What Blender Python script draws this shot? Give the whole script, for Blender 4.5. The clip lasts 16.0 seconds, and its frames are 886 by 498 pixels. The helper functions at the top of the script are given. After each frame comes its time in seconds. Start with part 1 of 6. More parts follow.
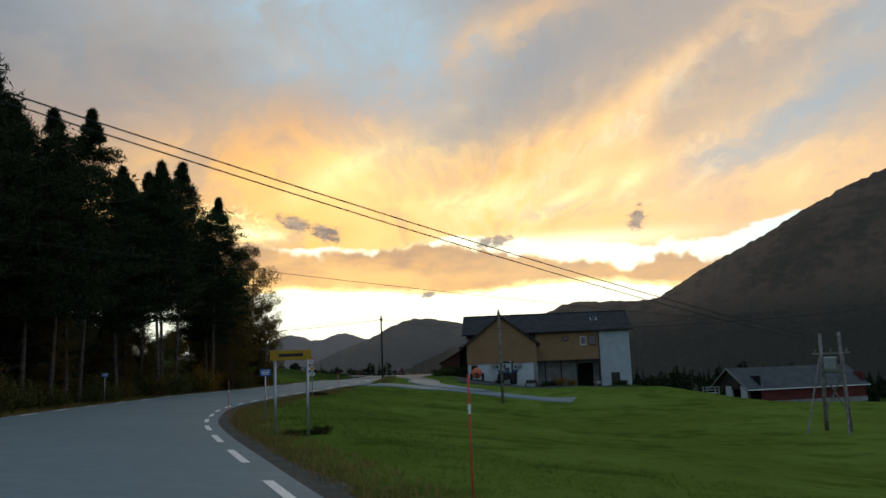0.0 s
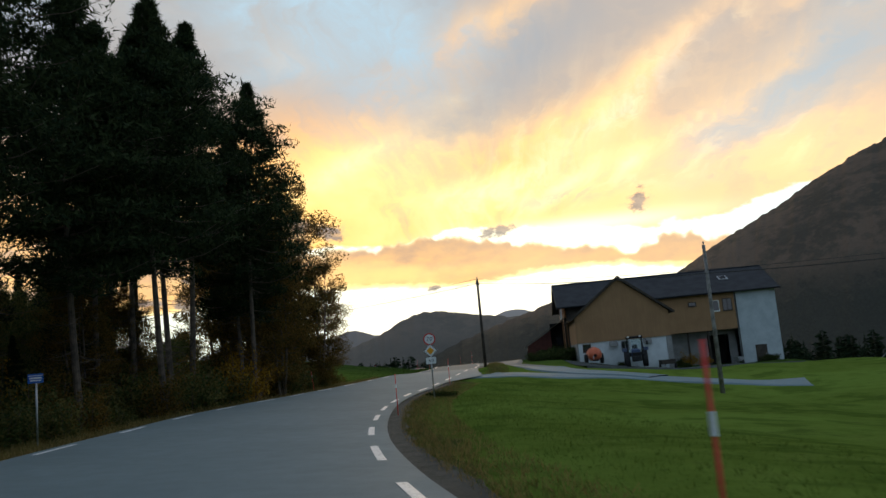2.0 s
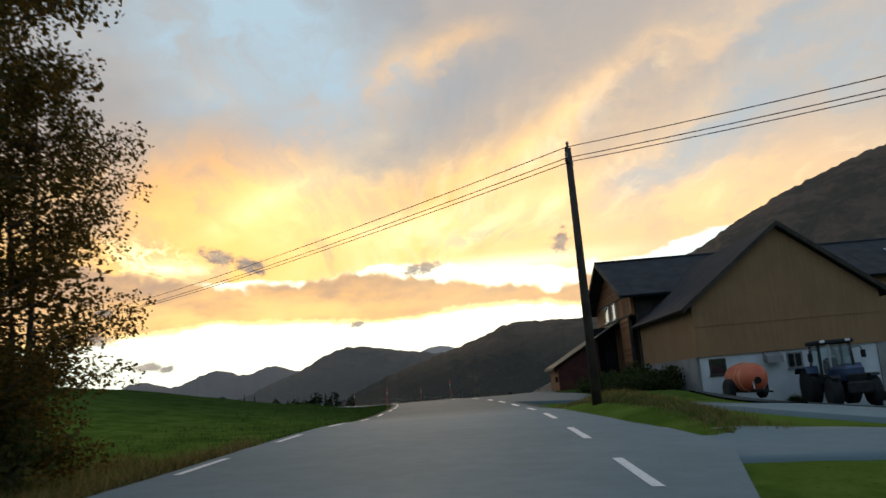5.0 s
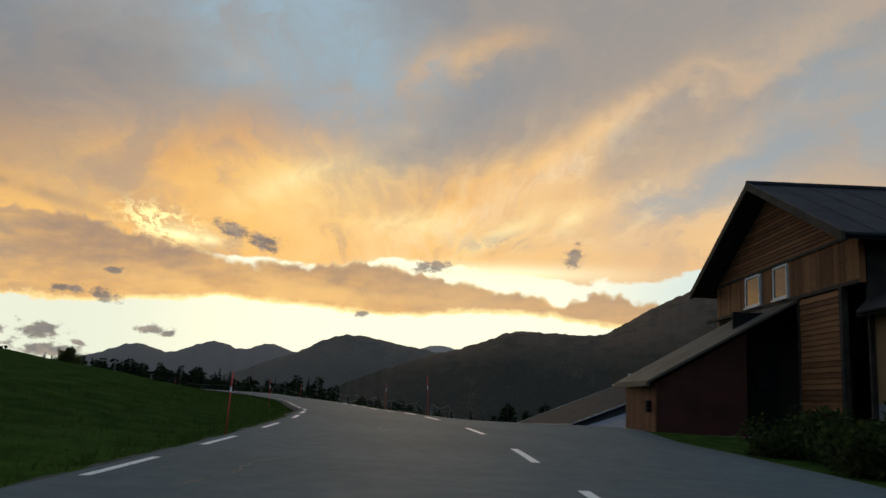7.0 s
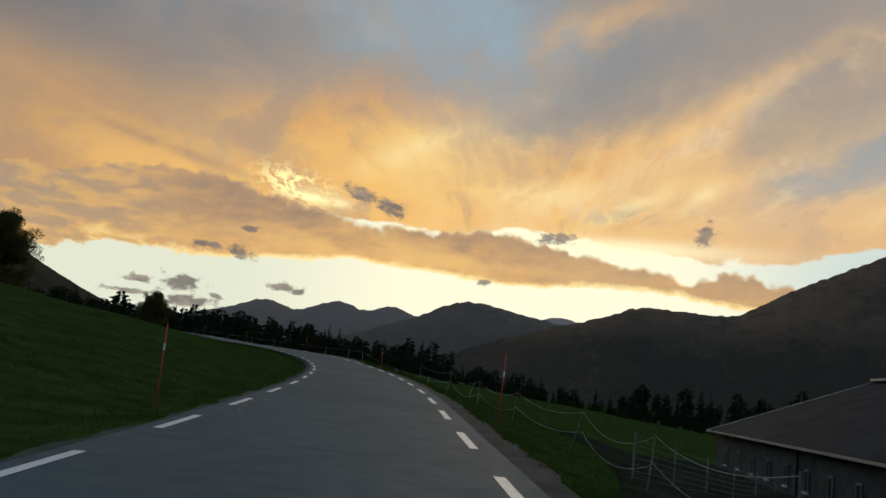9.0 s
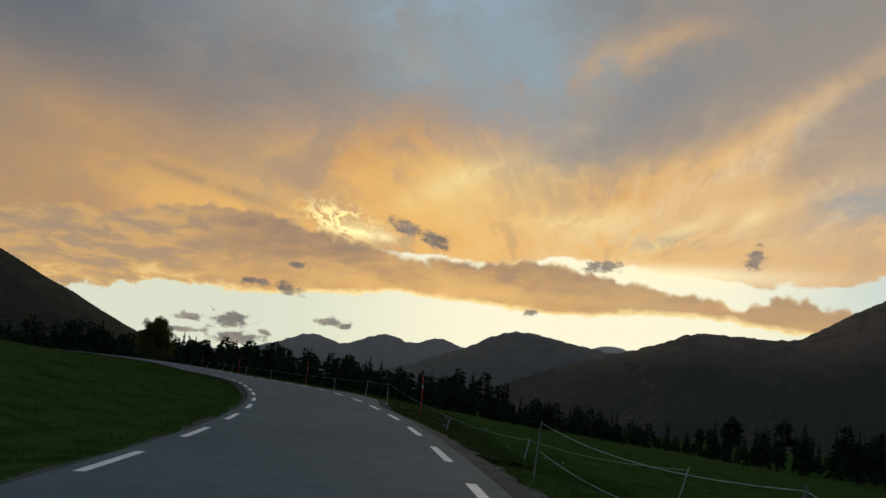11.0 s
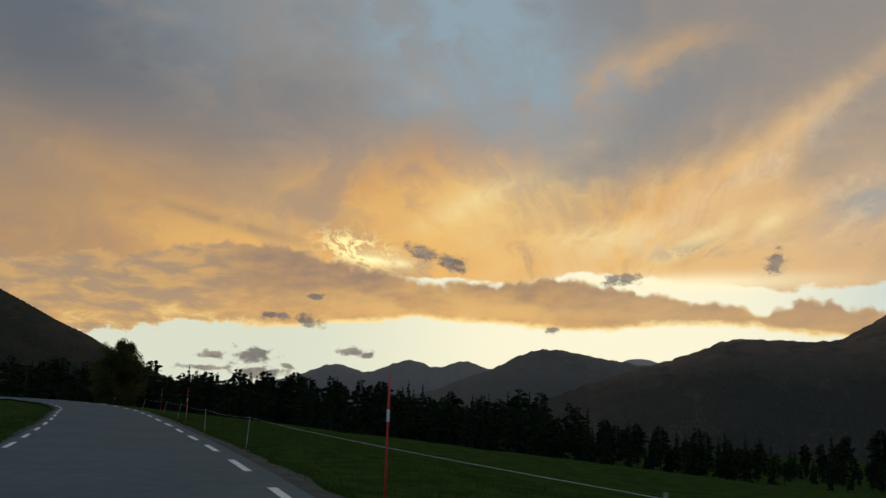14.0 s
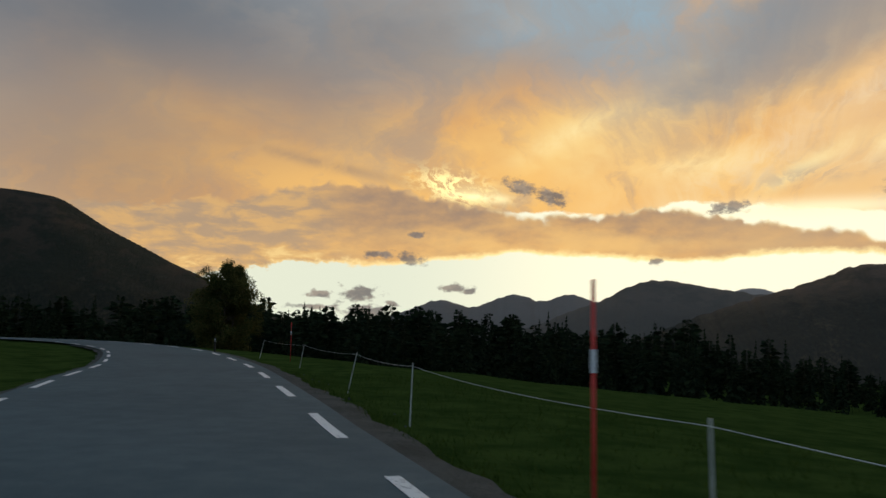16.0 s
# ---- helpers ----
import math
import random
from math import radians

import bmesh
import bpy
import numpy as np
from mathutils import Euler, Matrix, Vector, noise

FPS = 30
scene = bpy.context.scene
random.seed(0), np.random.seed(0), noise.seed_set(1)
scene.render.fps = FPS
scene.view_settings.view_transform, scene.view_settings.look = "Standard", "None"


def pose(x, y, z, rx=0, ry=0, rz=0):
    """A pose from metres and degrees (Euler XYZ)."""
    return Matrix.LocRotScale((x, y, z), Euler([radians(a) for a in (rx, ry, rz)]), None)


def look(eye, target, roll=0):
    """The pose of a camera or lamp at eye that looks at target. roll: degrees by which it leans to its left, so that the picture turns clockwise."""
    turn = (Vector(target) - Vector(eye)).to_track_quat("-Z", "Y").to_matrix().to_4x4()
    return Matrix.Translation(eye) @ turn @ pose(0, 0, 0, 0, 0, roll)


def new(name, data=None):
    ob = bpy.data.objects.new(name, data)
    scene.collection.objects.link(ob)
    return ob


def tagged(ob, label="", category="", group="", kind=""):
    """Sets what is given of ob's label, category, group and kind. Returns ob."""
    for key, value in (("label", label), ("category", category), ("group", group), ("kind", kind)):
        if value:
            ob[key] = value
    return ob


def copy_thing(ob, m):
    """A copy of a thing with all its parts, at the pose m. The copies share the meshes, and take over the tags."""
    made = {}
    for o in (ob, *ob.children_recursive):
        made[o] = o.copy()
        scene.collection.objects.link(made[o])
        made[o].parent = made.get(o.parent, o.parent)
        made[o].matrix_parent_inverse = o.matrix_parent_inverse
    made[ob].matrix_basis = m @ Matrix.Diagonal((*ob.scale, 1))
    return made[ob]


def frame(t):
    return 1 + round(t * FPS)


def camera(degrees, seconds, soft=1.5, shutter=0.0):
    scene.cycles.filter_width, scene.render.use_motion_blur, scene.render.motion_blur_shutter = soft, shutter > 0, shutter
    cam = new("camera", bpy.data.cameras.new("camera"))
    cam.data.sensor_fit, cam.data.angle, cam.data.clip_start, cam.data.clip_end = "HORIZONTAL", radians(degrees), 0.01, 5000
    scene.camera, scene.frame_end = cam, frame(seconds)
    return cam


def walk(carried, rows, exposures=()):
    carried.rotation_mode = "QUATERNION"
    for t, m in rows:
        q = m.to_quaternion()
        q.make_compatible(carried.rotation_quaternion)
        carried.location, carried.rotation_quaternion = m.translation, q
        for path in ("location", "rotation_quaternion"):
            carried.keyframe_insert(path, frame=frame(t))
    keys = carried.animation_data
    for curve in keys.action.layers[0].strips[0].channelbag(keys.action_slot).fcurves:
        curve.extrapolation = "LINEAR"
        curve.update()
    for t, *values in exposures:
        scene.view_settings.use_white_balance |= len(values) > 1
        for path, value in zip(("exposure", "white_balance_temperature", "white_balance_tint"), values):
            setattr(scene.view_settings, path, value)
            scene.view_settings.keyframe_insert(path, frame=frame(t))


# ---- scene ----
# ---- camera and its way: seconds, place, yaw, pitch, roll ----
PATH = [
    (0.0, 0.00, 0.00, 1.30, -0.01, 8.39, 2.15),
    (0.5, -3.08, 8.0, 1.30, 0.34, 7.10, 2.95),
    (1.0, -5.68, 16.02, 1.30, 0.81, 7.18, 3.80),
    (1.5, -8.32, 24.08, 1.27, 0.88, 7.57, 4.41),
    (2.0, -10.60, 32.23, 1.24, 0.67, 7.95, 5.25),
    (2.5, -12.46, 40.50, 1.19, 0.57, 8.17, 6.02),
    (3.0, -13.83, 48.88, 1.17, 0.38, 8.96, 6.53),
    (3.5, -14.72, 57.36, 1.19, -0.14, 9.50, 6.38),
    (4.0, -14.96, 65.89, 1.20, -1.53, 9.77, 6.54),
    (4.5, -14.81, 74.40, 1.29, -3.38, 9.93, 5.96),
    (5.0, -14.26, 82.89, 1.38, -4.63, 9.99, 4.93),
    (5.5, -13.44, 91.36, 1.54, -5.34, 9.98, 3.49),
    (6.0, -12.46, 99.80, 1.72, -5.59, 9.95, 1.73),
    (6.5, -11.41, 108.24, 1.84, -5.46, 9.95, -0.31),
    (7.0, -10.41, 116.68, 1.89, -5.03, 10.01, -2.54),
    (7.5, -9.60, 125.12, 2.01, -4.38, 10.17, -4.91),
    (8.0, -9.16, 133.58, 2.22, -0.80, 8.93, -5.70),
    (8.5, -9.24, 142.04, 2.37, 0.42, 7.43, -5.85),
    (9.0, -9.74, 150.50, 2.40, 3.05, 7.32, -6.20),
    (9.5, -10.58, 158.96, 2.32, 4.26, 7.74, -5.43),
    (10.0, -11.44, 167.42, 2.26, 5.18, 8.22, -5.16),
    (10.5, -12.42, 175.87, 2.26, 5.87, 8.70, -5.14),
    (11.0, -13.63, 184.28, 2.27, 6.34, 9.16, -5.14),
    (11.5, -15.11, 192.64, 2.28, 6.66, 9.54, -4.93),
    (12.0, -16.91, 200.94, 2.28, 6.86, 9.81, -4.27),
    (12.5, -19.05, 209.14, 2.31, 6.97, 9.92, -2.93),
    (13.0, -21.56, 217.24, 2.39, 7.05, 9.99, -2.27),
    (13.5, -24.52, 225.19, 2.51, 7.29, 10.25, -1.94),
    (14.0, -27.88, 233.01, 2.59, 8.08, 10.66, -1.80),
    (14.5, -31.55, 240.68, 2.59, 9.65, 10.32, -1.74),
    (15.0, -35.45, 248.25, 2.59, 11.73, 8.69, -1.20),
    (15.5, -39.54, 255.72, 2.61, 13.83, 7.78, -0.88),
    (16.0, -43.76, 263.11, 2.62, 15.11, 6.09, -0.87),
]
cam = camera(55.99, 16.0, shutter=0.12)
walk(cam, [(t, pose(x, y, z, 90 + p, r, w)) for t, x, y, z, w, p, r in PATH],
     exposures=[(0.0, 0.48), (0.5, 0.72), (1.0, 0.78), (4.5, 0.72), (7.0, 0.1), (9.0, -0.03), (12.0, -0.18), (15.0, -0.14), (16.0, 0.02)])


# ---- world and sun ----
class S:
    """A number inside a node tree, with arithmetic."""
    nt = None

    def __init__(self, sock):
        self.s = sock

    @staticmethod
    def m(op, *args, clamp=False):
        n = S.nt.nodes.new("ShaderNodeMath")
        n.operation, n.use_clamp = op, clamp
        for i, a in enumerate(args):
            if isinstance(a, S):
                S.nt.links.new(a.s, n.inputs[i])
            else:
                n.inputs[i].default_value = a
        return S(n.outputs[0])

    def __add__(self, o): return S.m("ADD", self, o)
    def __radd__(self, o): return S.m("ADD", self, o)
    def __sub__(self, o): return S.m("SUBTRACT", self, o)
    def __rsub__(self, o): return S.m("SUBTRACT", o, self)
    def __mul__(self, o): return S.m("MULTIPLY", self, o)
    def __rmul__(self, o): return S.m("MULTIPLY", self, o)
    def __truediv__(self, o): return S.m("DIVIDE", self, o)


def ramp(v, a, b, lo=0.0, hi=1.0):
    """Smooth step of v from a to b, giving lo to hi."""
    n = S.nt.nodes.new("ShaderNodeMapRange")
    n.interpolation_type = "SMOOTHSTEP"
    S.nt.links.new(v.s, n.inputs[0])
    for i, q in enumerate((a, b, lo, hi)):
        if isinstance(q, S):
            S.nt.links.new(q.s, n.inputs[i + 1])
        else:
            n.inputs[i + 1].default_value = q
    return S(n.outputs[0])


def lane(v, knots):
    """Piecewise linear function of v."""
    out = None
    for (a, p), (b, q) in zip(knots, knots[1:]):
        n = S.nt.nodes.new("ShaderNodeMapRange")
        S.nt.links.new(v.s, n.inputs[0])
        for i, w in enumerate((a, b, p if out is None else 0.0, q if out is None else q - p)):
            n.inputs[i + 1].default_value = w
        out = S(n.outputs[0]) if out is None else out + S(n.outputs[0])
    return out


def vec(x, y, z):
    n = S.nt.nodes.new("ShaderNodeCombineXYZ")
    for i, a in enumerate((x, y, z)):
        if isinstance(a, S):
            S.nt.links.new(a.s, n.inputs[i])
        else:
            n.inputs[i].default_value = a
    return n.outputs[0]


def fbm(v, scale, detail=5, rough=0.55, distort=0.0):
    n = S.nt.nodes.new("ShaderNodeTexNoise")
    n.inputs["Scale"].default_value, n.inputs["Detail"].default_value = scale, detail
    n.inputs["Roughness"].default_value, n.inputs["Distortion"].default_value = rough, distort
    if v is not None:
        S.nt.links.new(v, n.inputs["Vector"])
    return S(n.outputs[0])


def mixc(fac, a, b):
    """Colour a to b by fac."""
    n = S.nt.nodes.new("ShaderNodeMix")
    n.data_type = "RGBA"
    if isinstance(fac, S):
        S.nt.links.new(fac.s, n.inputs[0])
    else:
        n.inputs[0].default_value = fac
    for i, c in ((6, a), (7, b)):
        if isinstance(c, (tuple, list)):
            n.inputs[i].default_value = (*c, 1) if len(c) == 3 else c
        else:
            S.nt.links.new(c, n.inputs[i])
    return n.outputs[2]


SUN_AZ, SUN_EL = 3.0, 2.5
world = bpy.data.worlds.new("evening_sky")
scene.world = world
world.use_nodes = True
nt = world.node_tree
nt.nodes.clear()
S.nt = nt
coord = nt.nodes.new("ShaderNodeTexCoord")
sep = nt.nodes.new("ShaderNodeSeparateXYZ")
nt.links.new(coord.outputs["Generated"], sep.inputs[0])
dx, dy, dz = (S(o) for o in sep.outputs)
el = S.m("ARCSINE", dz) * 57.2958
az = S.m("ARCTAN2", dx, dy) * 57.2958
# open sky, far from the sunset
sky_tex = nt.nodes.new("ShaderNodeTexSky")
sky_tex.sky_type, sky_tex.sun_disc = "NISHITA", False
sky_tex.sun_elevation, sky_tex.sun_rotation = radians(SUN_EL), radians(SUN_AZ)
open_sky = nt.nodes.new("ShaderNodeVectorMath")
open_sky.operation = "SCALE"
nt.links.new(sky_tex.outputs[0], open_sky.inputs[0])
open_sky.inputs["Scale"].default_value = 0.06
# cloud coordinates: bands fan out from the sunset
iso = fbm(vec(az * 0.11, el * 0.2, 9.3), 1.0, 5, 0.55)
ang = S.m("ARCTAN2", el - 1.0, az + 3.0)
rad = S.m("LOGARITHM", (az + 3.0) * (az + 3.0) + (el - 1.0) * (el - 1.0) + 4.0, 2.71828)
n1 = fbm(vec(ang * 2.0 + iso * 1.6, rad * 0.9 + iso * 1.2, 1.7), 1.0, 6, 0.55, 0.5)
n2 = fbm(vec(ang * 6.5 + iso * 2.5, rad * 2.2 + iso * 2.0, 6.1), 1.0, 8, 0.62, 0.7)
n3 = fbm(vec(az * 0.09, el * 0.16, 4.4), 1.0, 4)
puff = fbm(vec(az * 0.75, el * 1.15, 8.8), 1.0, 8, 0.62)
lump = fbm(vec(az * 0.34, el * 0.8, 3.1), 1.0, 4, 0.5)
lump2 = fbm(vec(az * 0.34 + 0.10, el * 0.8 - 0.2, 3.1), 1.0, 4, 0.5)
relief = (lump - lump2) * 3.2 + 0.5
soft = fbm(vec(az * 0.2, el * 0.5, 2.2), 1.0, 6, 0.55)
streak = ramp(n1 * 0.6 + n2 * 0.4, 0.36, 0.62)


def drift(a, e, ra, re, tilt=0.0):
    """Patch of high cloud pulled about by the wind."""
    u = (az + (iso - 0.5) * 16 - a) / ra
    v = (el + (iso - 0.5) * 5 + (n1 - 0.5) * 5 - e - (az - a) * tilt) / re
    return S.m("EXPONENT", (u * u + v * v) * -1.0)


def spot(a, e, ra, re, tilt=0.0):
    """Soft round patch of sky about a bearing and a height."""
    u, v = (az - a) / ra, (el - e - (az - a) * tilt) / re
    return S.m("EXPONENT", (u * u + v * v) * -1.0)


warmth = lane(el, [(4, 0.95), (9, 0.85), (12, 0.55), (16, 0.22), (20, 0.08), (26, 0.0)]) * lane(az, [(-80, 0.1), (-45, 0.7), (-25, 1), (22, 1), (45, 0.4), (80, 0.1)])
for a, e, ra, re, tl, w in ((-9.0, 13.8, 9.0, 3.4, 0.02, 0.75), (-27.0, 11.5, 9.0, 2.6, -0.22, 0.4), (6.0, 12.0, 8.0, 3.2, 0.05, 0.55), (20.0, 11.5, 9.0, 2.6, 0.1, 0.35),
                            (14.5, 17.2, 10.0, 1.7, 0.56, 0.75), (3.5, 22.0, 6.5, 1.5, 0.42, 0.42), (22.0, 16.5, 8.0, 1.2, 0.4, 0.35), (-33, 15, 8, 1.6, -0.3, 0.25), (27, 22, 8, 1.5, 0.5, 0.3)):
    warmth = warmth + drift(a, e, ra, re, tl) * w
warm = mixc(ramp(n3, 0.3, 0.7), (0.78, 0.41, 0.145), (0.96, 0.55, 0.17))
warm = mixc(ramp(az, 2, 18) * 0.6, warm, (0.80, 0.56, 0.32))
grey = mixc(ramp(n1, 0.3, 0.7), (0.26, 0.265, 0.275), (0.34, 0.30, 0.27))
high = mixc(S.m("MULTIPLY", warmth, 0.60 + 0.75 * streak, clamp=True), grey, warm)
high = mixc(drift(-7.0, 13.6, 6.0, 1.9, 0.1) * (0.25 + 0.55 * streak), high, (1.0, 0.68, 0.24))
for a, e, ra, re, tl, w in ((-6.4, 13.9, 3.4, 0.8, 0.4, 0.9), (2.6, 11.6, 3.6, 0.8, 0.1, 0.8), (8.4, 11.0, 2.6, 0.6, 0.5, 1.0), (13.5, 12.5, 1.1, 0.7, 0.3, 0.8), (-12.8, 9.9, 2.4, 0.6, -0.1, 0.6)):
    high = mixc(spot(a, e, ra, re, tl) * (0.35 + 0.65 * ramp(n2 * 0.6 + puff * 0.4, 0.36, 0.62)) * w, high, (1.04, 0.83, 0.40))
high = mixc(drift(5.0, 11.2, 7.0, 1.7, 0.1) * (0.2 + 0.6 * streak), high, (0.98, 0.75, 0.40))
high = mixc(drift(13.5, 16.4, 8.0, 1.1, 0.56) * ramp(n2, 0.40, 0.62) * 0.7, high, (0.92, 0.70, 0.44))
high = mixc(drift(4.5, 18.2, 6.0, 1.9, 0.5) * 0.7, high, (0.25, 0.265, 0.285))
high = mixc(drift(18.5, 18.8, 5.0, 1.4, 0.55) * 0.65, high, (0.25, 0.27, 0.29))
high = mixc(drift(-37.0, 22.5, 15.0, 8.0, -0.1) * 0.85, high, (0.108, 0.14, 0.178))
blue = drift(-6.0, 24.5, 7.5, 6.5, -0.3) * 1.2 + drift(23.0, 14.6, 6.5, 2.2, 0.3) * 0.6 + drift(34, 19, 7.0, 6.0) * 0.5 + drift(-20, 27, 12, 5) * 0.35
high = mixc(S.m("MULTIPLY", blue, 1.2 - 0.8 * streak, clamp=True), high, (0.31, 0.41, 0.475))
high = mixc(spot(-9.3, 21.0, 2.6, 1.6) * 0.4 * ramp(n2, .35, .6), high, (0.44, 0.45, 0.44))
high = mixc(spot(-24.0, 11.8, 6.5, 0.4, -0.2) * ramp(n2, 0.3, 0.55) * 0.7, high, (0.38, 0.265, 0.18))
high = mixc(spot(9.0, 10.6, 4.0, 0.6, 0.1) * ramp(n2, 0.42, 0.6) * 0.7, high, (0.46, 0.36, 0.27))
high = mixc(spot(-37.0, 11.0, 9.0, 5.0) * 0.55, high, (0.40, 0.26, 0.15))
high = mixc(drift(-1.0, 14.0, 6.5, 2.3, 0.15) * (0.3 + 0.5 * streak), high, (1.0, 0.70, 0.29))
high = mixc(drift(-27.0, 14.8, 8.5, 2.8, -0.1) * 0.4, high, (0.40, 0.275, 0.19))
fine = fbm(vec(ang * 15.0 + iso * 3.0, rad * 2.6 + iso * 2.0, 3.3), 1.0, 6, 0.6, 0.4)
fan = ramp(az, 0, 9) * ramp(el, 9.5, 12.0) * ramp(el, 25, 19)
high = mixc(S.m("MULTIPLY", fan * warmth * ramp(fine, 0.50, 0.68), 0.34, clamp=True), high, (0.98, 0.76, 0.42))
high = mixc(S.m("MULTIPLY", fan * ramp(fine, 0.48, 0.34), 0.14, clamp=True), high, (0.40, 0.34, 0.29))
# the low clear strip and the bank of cloud above it
wob = (puff - 0.5) * 2.2
low_edge = lane(az, [(-60, 2.0), (-36, 3.6), (-30, 3.7), (-24, 4.7), (-16.5, 5.1), (-10, 5.75), (-5, 5.5), (1, 5.3), (7, 5.6), (12.2, 5.75),
                     (16, 4.9), (20, 4.6), (30, 4)]) + wob * 0.34 + (soft - 0.5) * 1.1 + ramp(az, -19, -25) * (wob * 0.9 + 0.3)
top_edge = lane(az, [(-60, 8), (-36, 8.2), (-29, 9.3), (-22.7, 10.3), (-19, 10.1), (-15.2, 9.4), (-11.2, 8.5), (-5.3, 8.2), (-1.4, 8.7), (2.6, 8.35),
                     (6.5, 7.5), (10.3, 7.1), (12.7, 6.4), (15, 7.25), (18.5, 6.9), (21, 5.6), (24, 4.0)]) + wob * 0.35 + (0.1 - S.m("ABSOLUTE", fbm(vec(az * 0.5, el * 0.5, 5.5), 1.0, 2, 0.5) - 0.5)) * 2.6
clear = mixc(ramp(S.m("ABSOLUTE", az - 4), 6, 24), (1.1, 1.04, 0.76), (0.80, 0.83, 0.66))
clear = mixc(spot(25, 8, 9, 3) * 0.85, clear, (0.60, 0.72, 0.72))
gap_top = lane(az, [(-14, 7.2), (-11, 8.55), (-8, 8.65), (-5, 8.6), (-1.4, 8.65), (1, 8.85), (5, 8.6), (8.0, 8.7), (10.5, 8.2), (14, 8.05), (17, 8.15), (20.7, 8.6),
                    (24.5, 9.3), (32, 11.6), (45, 12)]) + (soft - 0.5) * 2.2 + wob * 0.35
gap = ramp(gap_top - el, -0.12, 0.22) * ramp(az, -12, -9.5)
col = mixc(gap, high, clear)
col = mixc(spot(8.8, 8.5, 7.5, 0.6) * 0.8, col, (1.2, 1.06, 0.68))
fil = ramp(S.m("ABSOLUTE", n2 + puff * 0.6 - 0.80), 0.09, 0.0) * spot(-14.4, 10.3, 2.2, 0.9, -0.2)
col = mixc(S.m("MULTIPLY", fil, 1.6, clamp=True), col, (1.3, 1.05, 0.45))
col = mixc(spot(-12.6, 9.65, 1.9, 0.28, -0.08) * ramp(puff, 0.35, 0.6) * 1.0, col, (1.35, 1.15, 0.6))
body = ramp(top_edge - el, -0.15, 0.25)
rise = S.m("DIVIDE", el - low_edge, 4.2, clamp=True)
bill = fbm(vec(az * 0.42, el * 0.62, 7.7), 1.0, 3, 0.5, 0.3)
lit = relief * 0.34 + ramp(rise, 0.85, 0.02) * 0.62 + (puff - 0.5) * 0.42 + (bill - 0.5) * 0.5
bankc = mixc(S.m("MULTIPLY", lit, 1.0, clamp=True), (0.385, 0.262, 0.178), (0.84, 0.47, 0.165))
bankc = mixc(ramp(S.m("ABSOLUTE", az + 6.0), 24, 4) * ramp(rise, 0.75, 0.05) * ramp(soft, 0.35, 0.65) * 0.8, bankc, (0.90, 0.56, 0.21))
torn = fbm(vec(az * 0.38, el * 1.15, 2.9), 1.0, 5, 0.55, 0.3)
west = ramp(az, -20, -26)
bankc = mixc(west * 0.75, bankc, mixc(ramp(torn, 0.40, 0.62), (0.46, 0.33, 0.215), (0.76, 0.46, 0.18)))
bankc = mixc(west * ramp(torn, 0.56, 0.70) * ramp(rise, 0.7, 0.1) * 0.8, bankc, (1.0, 0.72, 0.30))
bankc = mixc(ramp(az, -4, 8) * 0.4, bankc, (0.46, 0.34, 0.235))
rim = ramp(top_edge - el, 0.42, 0.0) * ramp(puff, 0.35, 0.65) * ramp(S.m("ABSOLUTE", az - 1.0), 24, 8)
bankc = mixc(rim * 0.55, bankc, (1.15, 0.95, 0.5))
col = mixc(body * ramp(az, 24, 19), col, bankc)
below = ramp(low_edge - el, -0.16, 0.1)
edge = ramp(S.m("ABSOLUTE", low_edge - el + 0.05), 0.42, 0.0) * ramp(S.m("ABSOLUTE", az - 1), 40, 14)
col = mixc(edge * 0.75, col, (1.25, 1.0, 0.45))
col = mixc(below, col, clear)
# small dark clouds
small = None
for a, e, ra, re, tl in ((-9.9, 10.35, 0.95, 0.5, -0.2), (-7.8, 9.65, 1.0, 0.55, -0.2), (13.7, 9.7, 0.6, 0.75, 0.5), (-19.5, 5.6, 1.0, 0.3, 0), (-17.4, 5.4, 0.9, 0.4, -0.2),
                         (-23.6, 2.85, 0.85, 0.25, 0), (-21.0, 2.9, 1.2, 0.5, 0), (-14.4, 3.45, 0.8, 0.3, 0), (-13.2, 3.2, 0.5, 0.2, 0), (3.9, 8.75, 1.1, 0.36, 0.1),
                         (-17.0, 7.0, 0.6, 0.2, 0), (-0.85, 5.25, 0.45, 0.25, 0), (-18.7, 2.3, 0.6, 0.15, -0.2), (-24.0, 2.0, 1.8, 0.16, 0), (-20.5, 1.75, 1.8, 0.42, 0),
                         (-17.6, 1.3, 1.4, 0.35, 0), (-6.0, 1.9, 2.2, 0.25, 0)):
    q = spot(a, e, ra * 1.25, re * 1.25, tl)
    small = q if small is None else S.m("MAXIMUM", small, q)
small = ramp(small + (fbm(vec(az * 1.5, el * 2.3, 1.2), 1.0, 6, 0.6) - 0.5) * 1.9, 0.34, 0.86)
col = mixc(small * 0.9, col, mixc(ramp(puff, 0.35, 0.6), (0.33, 0.27, 0.22), (0.17, 0.15, 0.145)))
